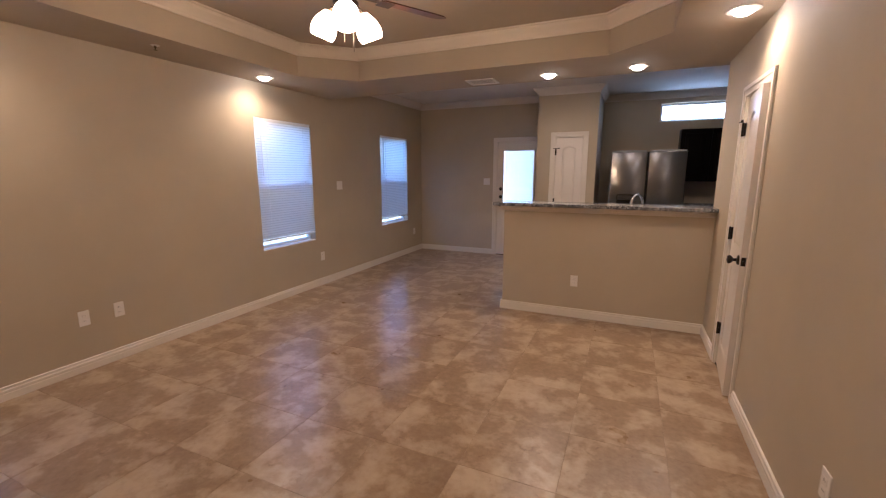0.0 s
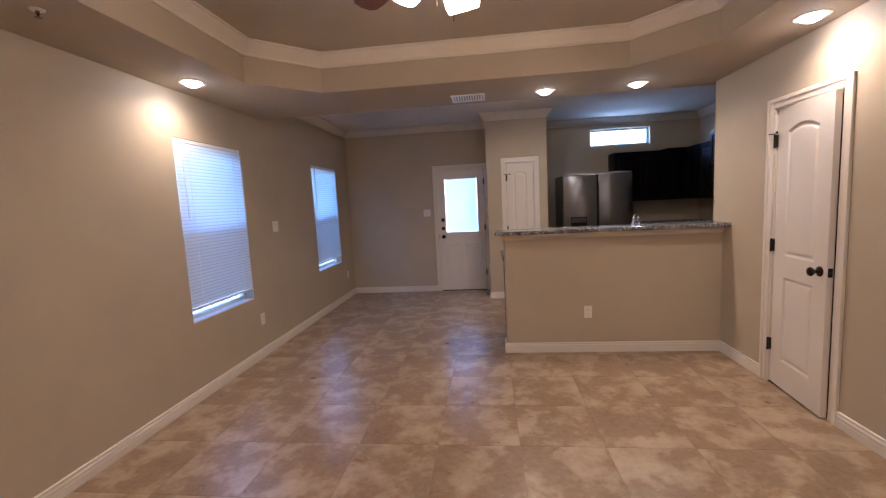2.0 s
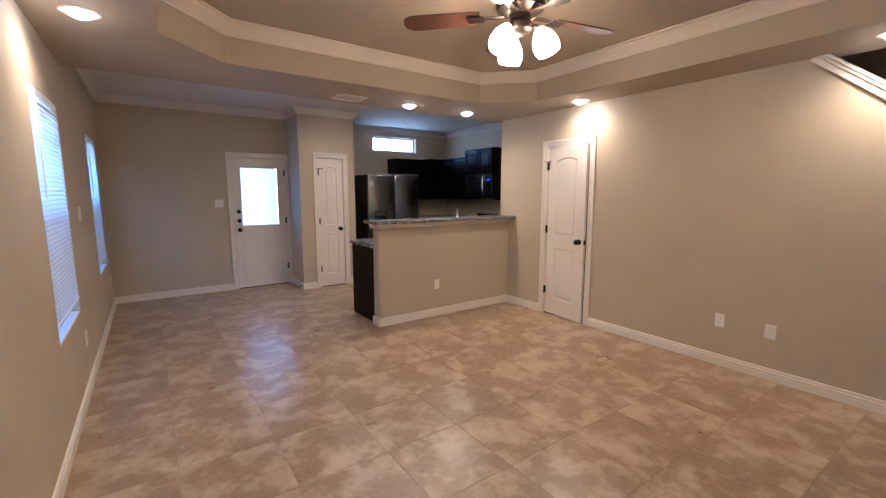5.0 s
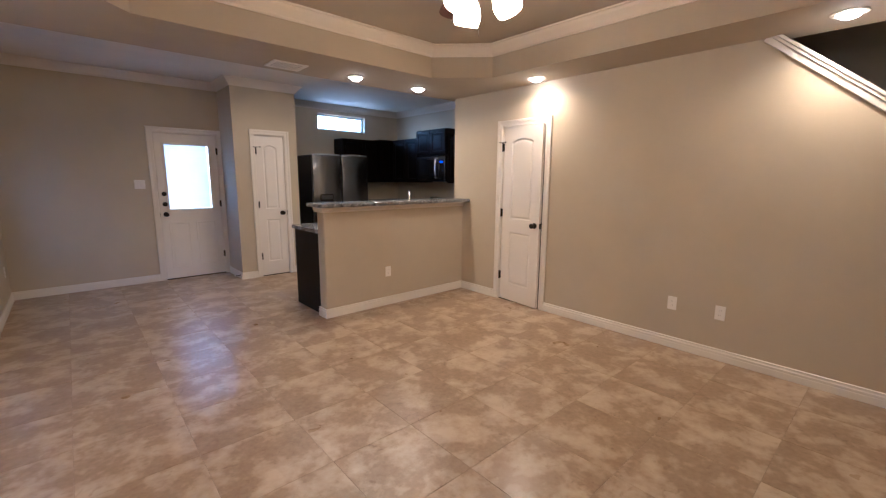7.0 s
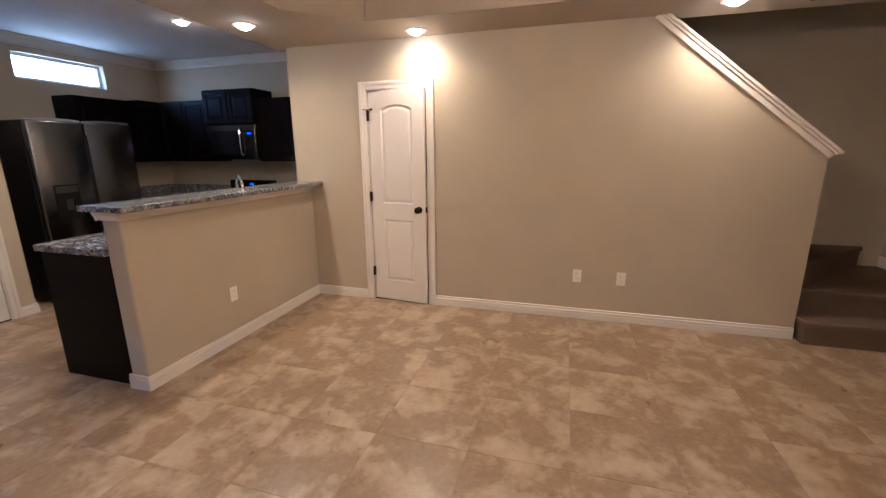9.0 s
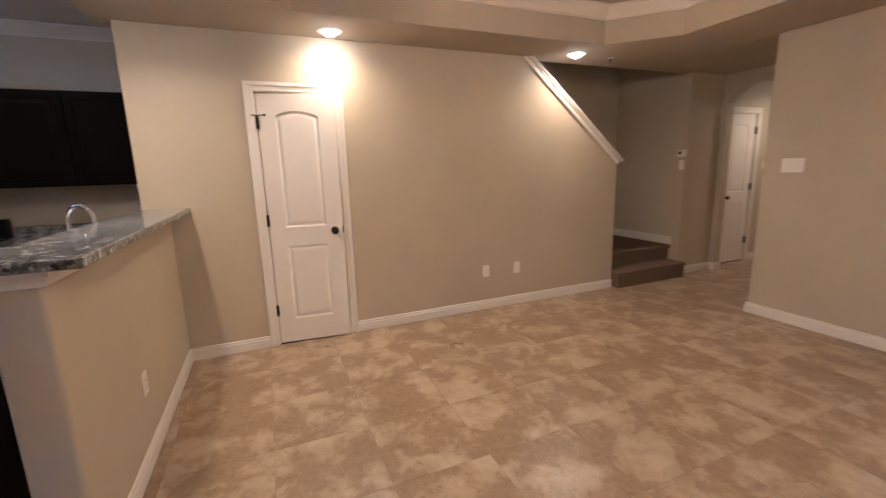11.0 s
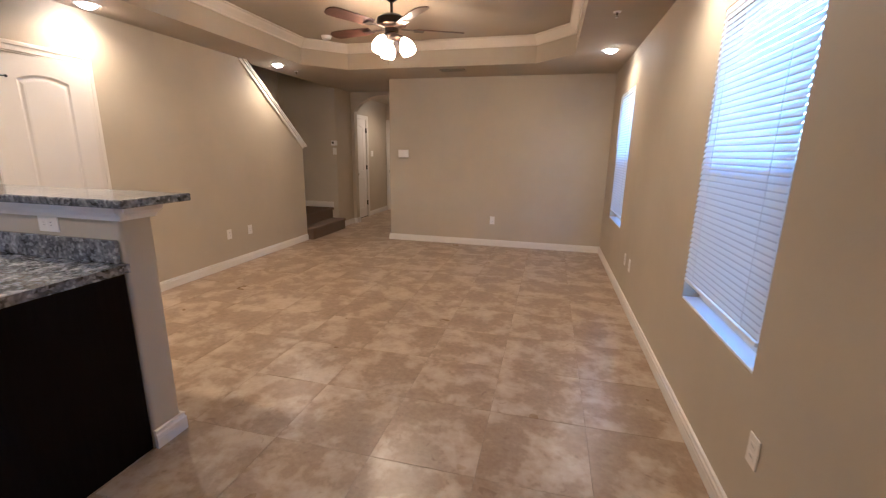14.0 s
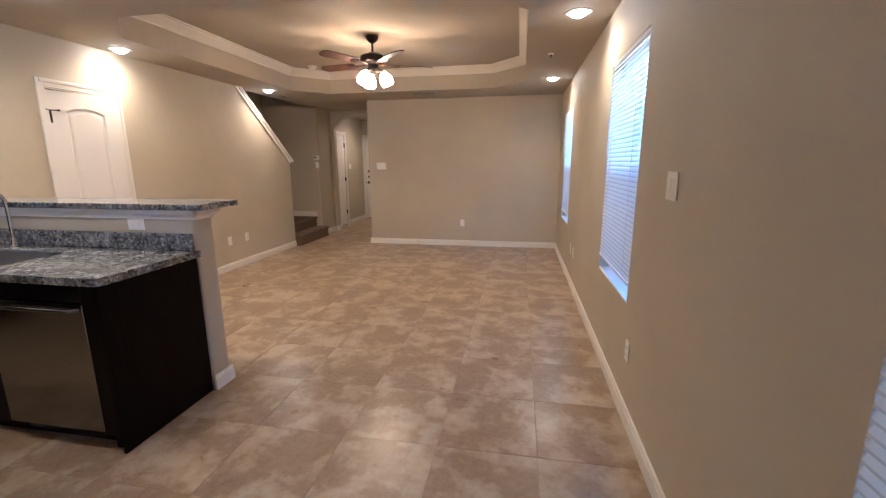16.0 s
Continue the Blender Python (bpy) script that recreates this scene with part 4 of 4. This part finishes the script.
for k in range(3):
    a = radians(66 + 120 * k)
    ca, sa = math.cos(a), math.sin(a)
    arm = part("lamp_arm", tube([(0.05 * ca, 0.05 * sa, 2.385), (0.085 * ca, 0.085 * sa, 2.392), (0.105 * ca, 0.105 * sa, 2.375)], 0.009, 8), M_BRONZE, fan, "", True)
    m = Matrix.Translation((0.105 * ca, 0.105 * sa, 2.372)) @ Matrix.Rotation(a, 4, 'Z') @ Matrix.Rotation(radians(-24), 4, 'Y')
    bm = lathe([(0.024, 0.0), (0.034, -0.012), (0.058, -0.048), (0.070, -0.088), (0.069, -0.116), (0.060, -0.140), (0.057, -0.137), (0.001, -0.130)], 20, m=m)
    part("shade", bm, M_BULB, arm, "glowing frosted glass shade", True)
for k, ln in ((0, 0.20), (1, 0.14)):
    part("pull_chain", tube([(0.03 * (1 - 2 * k), 0.02, 2.355), (0.03 * (1 - 2 * k), 0.02, 2.355 - ln)], 0.0015, 6), M_BRONZE, fan)

# ---- recessed lights ----
can = thing("recessed_light", "lit white recessed ceiling light", "recessed light", group="recessed ceiling lights")
part("trim_ring", lathe([(0.062, 0.0), (0.066, -0.006), (0.088, -0.005), (0.092, -0.001), (0.092, 0.0)], 28), M_TRIM, can, "", True)
part("lens", lathe([(0.0005, -0.034), (0.026, -0.031), (0.048, -0.020), (0.0625, -0.002)], 28), M_LENS, can, "glowing frosted lens", True)
CANS = [(-3.51, 3.50, Z1), (-3.51, 1.12, Z1), (0.48, 3.32, Z1), (0.45, 1.05, Z1), (-0.86, 4.55, Z1), (-0.065, 4.54, Z1), (-0.95, 5.84, Z2), (0.58, 5.81, Z2), (0.15, -2.45, Z1)]
for k, (x, y, z) in enumerate(CANS):
    if k:
        copy_thing(can, pose(x, y, z - 0.001))
    else:
        can.matrix_basis = pose(x, y, z - 0.001)
    lamp = new("can_lamp", bpy.data.lights.new("can_lamp", 'AREA'))
    lamp.data.shape, lamp.data.size = 'DISK', 0.11
    lamp.data.energy, lamp.data.color, lamp.data.spread = CAN_POWER, CAN_COLOUR, radians(150)
    lamp.matrix_basis = pose(x, y, z - 0.037)


# ---- plates, vents, detector, thermostat ----
def plate(name, label, m, w, h, kind):
    """A wall plate facing -y at the origin."""
    o = thing(name, label, "outlet" if kind == "outlet" else "switch", m, "wall plates")
    part("cover", boxes((-w / 2, w / 2, -0.006, -0.0005, -h / 2, h / 2), bevel=0.002, seg=2), M_PLATE, o)
    n = 2 if kind == "outlet" else max(1, round(w / 0.06))
    if kind == "outlet":
        for zz in (-0.020, 0.020):
            part("socket", boxes((-0.0165, 0.0165, -0.0078, -0.0062, zz - 0.014, zz + 0.014), bevel=0.0007), M_PLATE, o)
            part("slot", boxes((-0.0075, -0.0055, -0.0083, -0.0079, zz - 0.004, zz + 0.005), (0.0055, 0.0075, -0.0083, -0.0079, zz - 0.004, zz + 0.005)), M_DARK, o)
    else:
        for k in range(n):
            cx = (k - (n - 1) / 2) * 0.046
            part("rocker", boxes((cx - 0.0165, cx + 0.0165, -0.0085, -0.0062, -0.033, 0.033), bevel=0.0012), M_PLATE, o)
    return o


EAST, WEST, SOUTH, NORTH = -90, 90, 180, 0
OUTLET = "white duplex outlet plate on the beige wall"
for x, y, z, r in ((XE, 1.924, 0.396, EAST), (XE, 1.564, 0.394, EAST), (XW, 1.81, 0.41, WEST), (XW, 2.05, 0.41, WEST), (XW, 4.523, 0.39, WEST), (XW, 7.15, 0.39, WEST), (-2.195, YS, 0.395, SOUTH), (-0.511, YH, 0.39, NORTH)):
    plate("outlet", OUTLET, pose(x, y, z, 0, 0, r), 0.072, 0.116, "outlet")
plate("outlet", "white outlet plate above the granite backsplash", pose(-0.875, YH + 0.15, 1.062, 0, 90, 180), 0.072, 0.116, "outlet")
for x, y, z, w, r in ((-0.781, YS, 1.358, 0.165, SOUTH), (XW, 4.948, 1.317, 0.118, WEST), (-2.43, YN, 1.329, 0.118, NORTH)):
    plate("light_switch", "white multi-gang switch plate on the beige wall", pose(x, y, z, 0, 0, r), w, 0.116, "switch")
plate("light_switch", "white switch plate in the hall", pose(0.80, -2.60, 1.33, 0, 0, EAST), 0.118, 0.116, "switch")

th = thing("thermostat", "white thermostat with a small dark display", "thermostat", pose(0.735, -0.85, 1.515, 0, 0, 180))
part("case", boxes((-0.055, 0.055, -0.026, -0.001, -0.042, 0.042), bevel=0.006, seg=2), M_PLATE, th)
part("display", boxes((-0.040, 0.0, -0.0275, -0.0262, -0.012, 0.024)), M_DARK, th, "dark display")
plate("light_switch", "white switch plate under the thermostat", pose(0.735, -0.85, 1.375, 0, 0, 180), 0.072, 0.116, "switch")


def vent(label, x0, x1, y0, y1, z, along, paintwork=M_PLATE):
    v = thing("ceiling_vent", label, "vent")
    bm = boxes((x0, x1, y0, y0 + 0.025, z - 0.010, z - 0.001), (x0, x1, y1 - 0.025, y1, z - 0.010, z - 0.001), (x0, x0 + 0.025, y0 + 0.025, y1 - 0.025, z - 0.010, z - 0.001), (x1 - 0.025, x1, y0 + 0.025, y1 - 0.025, z - 0.010, z - 0.001), bevel=0.002)
    part("frame", bm, paintwork, v)
    part("backing", boxes((x0 + 0.02, x1 - 0.02, y0 + 0.02, y1 - 0.02, z - 0.0025, z - 0.0012)), M_DARK, v)
    a, b = (y0, y1) if along == 'x' else (x0, x1)
    n = int((b - a - 0.05) / 0.022)
    for k in range(n):
        c = a + 0.025 + (k + 0.5) * (b - a - 0.05) / n
        h = 0.008
        if along == 'x':
            bm = boxes((x0 + 0.026, x1 - 0.026, c - h, c + h, z - 0.006, z - 0.0045))
        else:
            bm = boxes((c - h, c + h, y0 + 0.026, y1 - 0.026, z - 0.006, z - 0.0045))
        part("slat", bm, paintwork, v)


def sprinkler(x, y):
    sp = thing("sprinkler_head", "small white fire sprinkler head in the ceiling", "sprinkler", pose(x, y, Z1 - 0.001), "sprinkler heads")
    part("escutcheon", lathe([(0.001, 0), (0.030, 0), (0.028, -0.004), (0.012, -0.006), (0.001, -0.006)], 18), M_PLATE, sp, "", True)
    part("head", lathe([(0.001, -0.006), (0.008, -0.006), (0.008, -0.020), (0.004, -0.024), (0.004, -0.032), (0.014, -0.034), (0.014, -0.036), (0.001, -0.037)], 14), M_STEEL, sp, "", True)


sprinkler(0.475, 0.61)
sprinkler(-3.40, 2.36)
vent("white slatted supply vent in the ceiling", -1.71, -1.40, 4.45, 4.70, Z1, 'y')
vent("small dull tan slatted ceiling vent by the wall", -1.83, -1.50, 0.27, 0.42, Z1, 'x', M_TAN)
sm = thing("smoke_detector", "round white smoke detector on the ceiling", "smoke detector", pose(-0.25, 1.05, Z2 - 0.001))
part("base", lathe([(0.001, 0), (0.062, 0), (0.062, -0.012), (0.055, -0.014), (0.052, -0.034), (0.040, -0.040), (0.001, -0.041)]), M_PLATE, sm, "", True)

# ---- floor tiles ----
floor = bpy.data.objects["floor"]
TS, TGX, TGY, JOINT = 0.500, -3.27, 2.47, 0.0012


def tile_mesh(w, d):
    bm = boxes((-w / 2, w / 2, -d / 2, d / 2, -0.0075, 0))
    top = [e for e in bm.edges if all(v.co.z > -0.001 for v in e.verts)]
    bmesh.ops.bevel(bm, geom=top, offset=0.0009, segments=1, affect='EDGES')
    return mesh_of(bm, "tile", M_TILE)


whole = tile_mesh(TS - 2 * JOINT, TS - 2 * JOINT)


def covered(x, y):
    return (XW < x < 0.785 and YS - 0.12 < y < YN) or (-0.55 < x < 0.86 and -3.45 < y <= YS) or (XP1 < x < XK and YE1 < y < YK)


for i in range(-2, 13):
    for j in range(-13, 12):
        x0, y0 = TGX + TS * i, TGY + TS * j
        x1, y1 = x0 + TS, y0 + TS
        cx0, cx1, cy0, cy1 = max(x0, XW), min(x1, XK), max(y0, -3.45), min(y1, YK)
        if y1 <= YS:
            cx0, cx1 = max(cx0, -0.55), min(cx1, 0.85)
        if cx1 - cx0 < 0.02 or cy1 - cy0 < 0.02:
            continue
        mx, my = (cx0 + cx1) / 2, (cy0 + cy1) / 2
        if not covered(mx, my):
            continue
        if cx1 - cx0 > TS - 0.001 and cy1 - cy0 > TS - 0.001:
            o = new("tile", whole)
        else:
            o = new("tile", tile_mesh(cx1 - cx0 - 2 * JOINT, cy1 - cy0 - 2 * JOINT))
        o.parent = floor
        o.location = (mx, my, random.uniform(-0.0006, 0.0))
        o.rotation_euler = (random.uniform(-0.0005, 0.0005), random.uniform(-0.0005, 0.0005), 0)
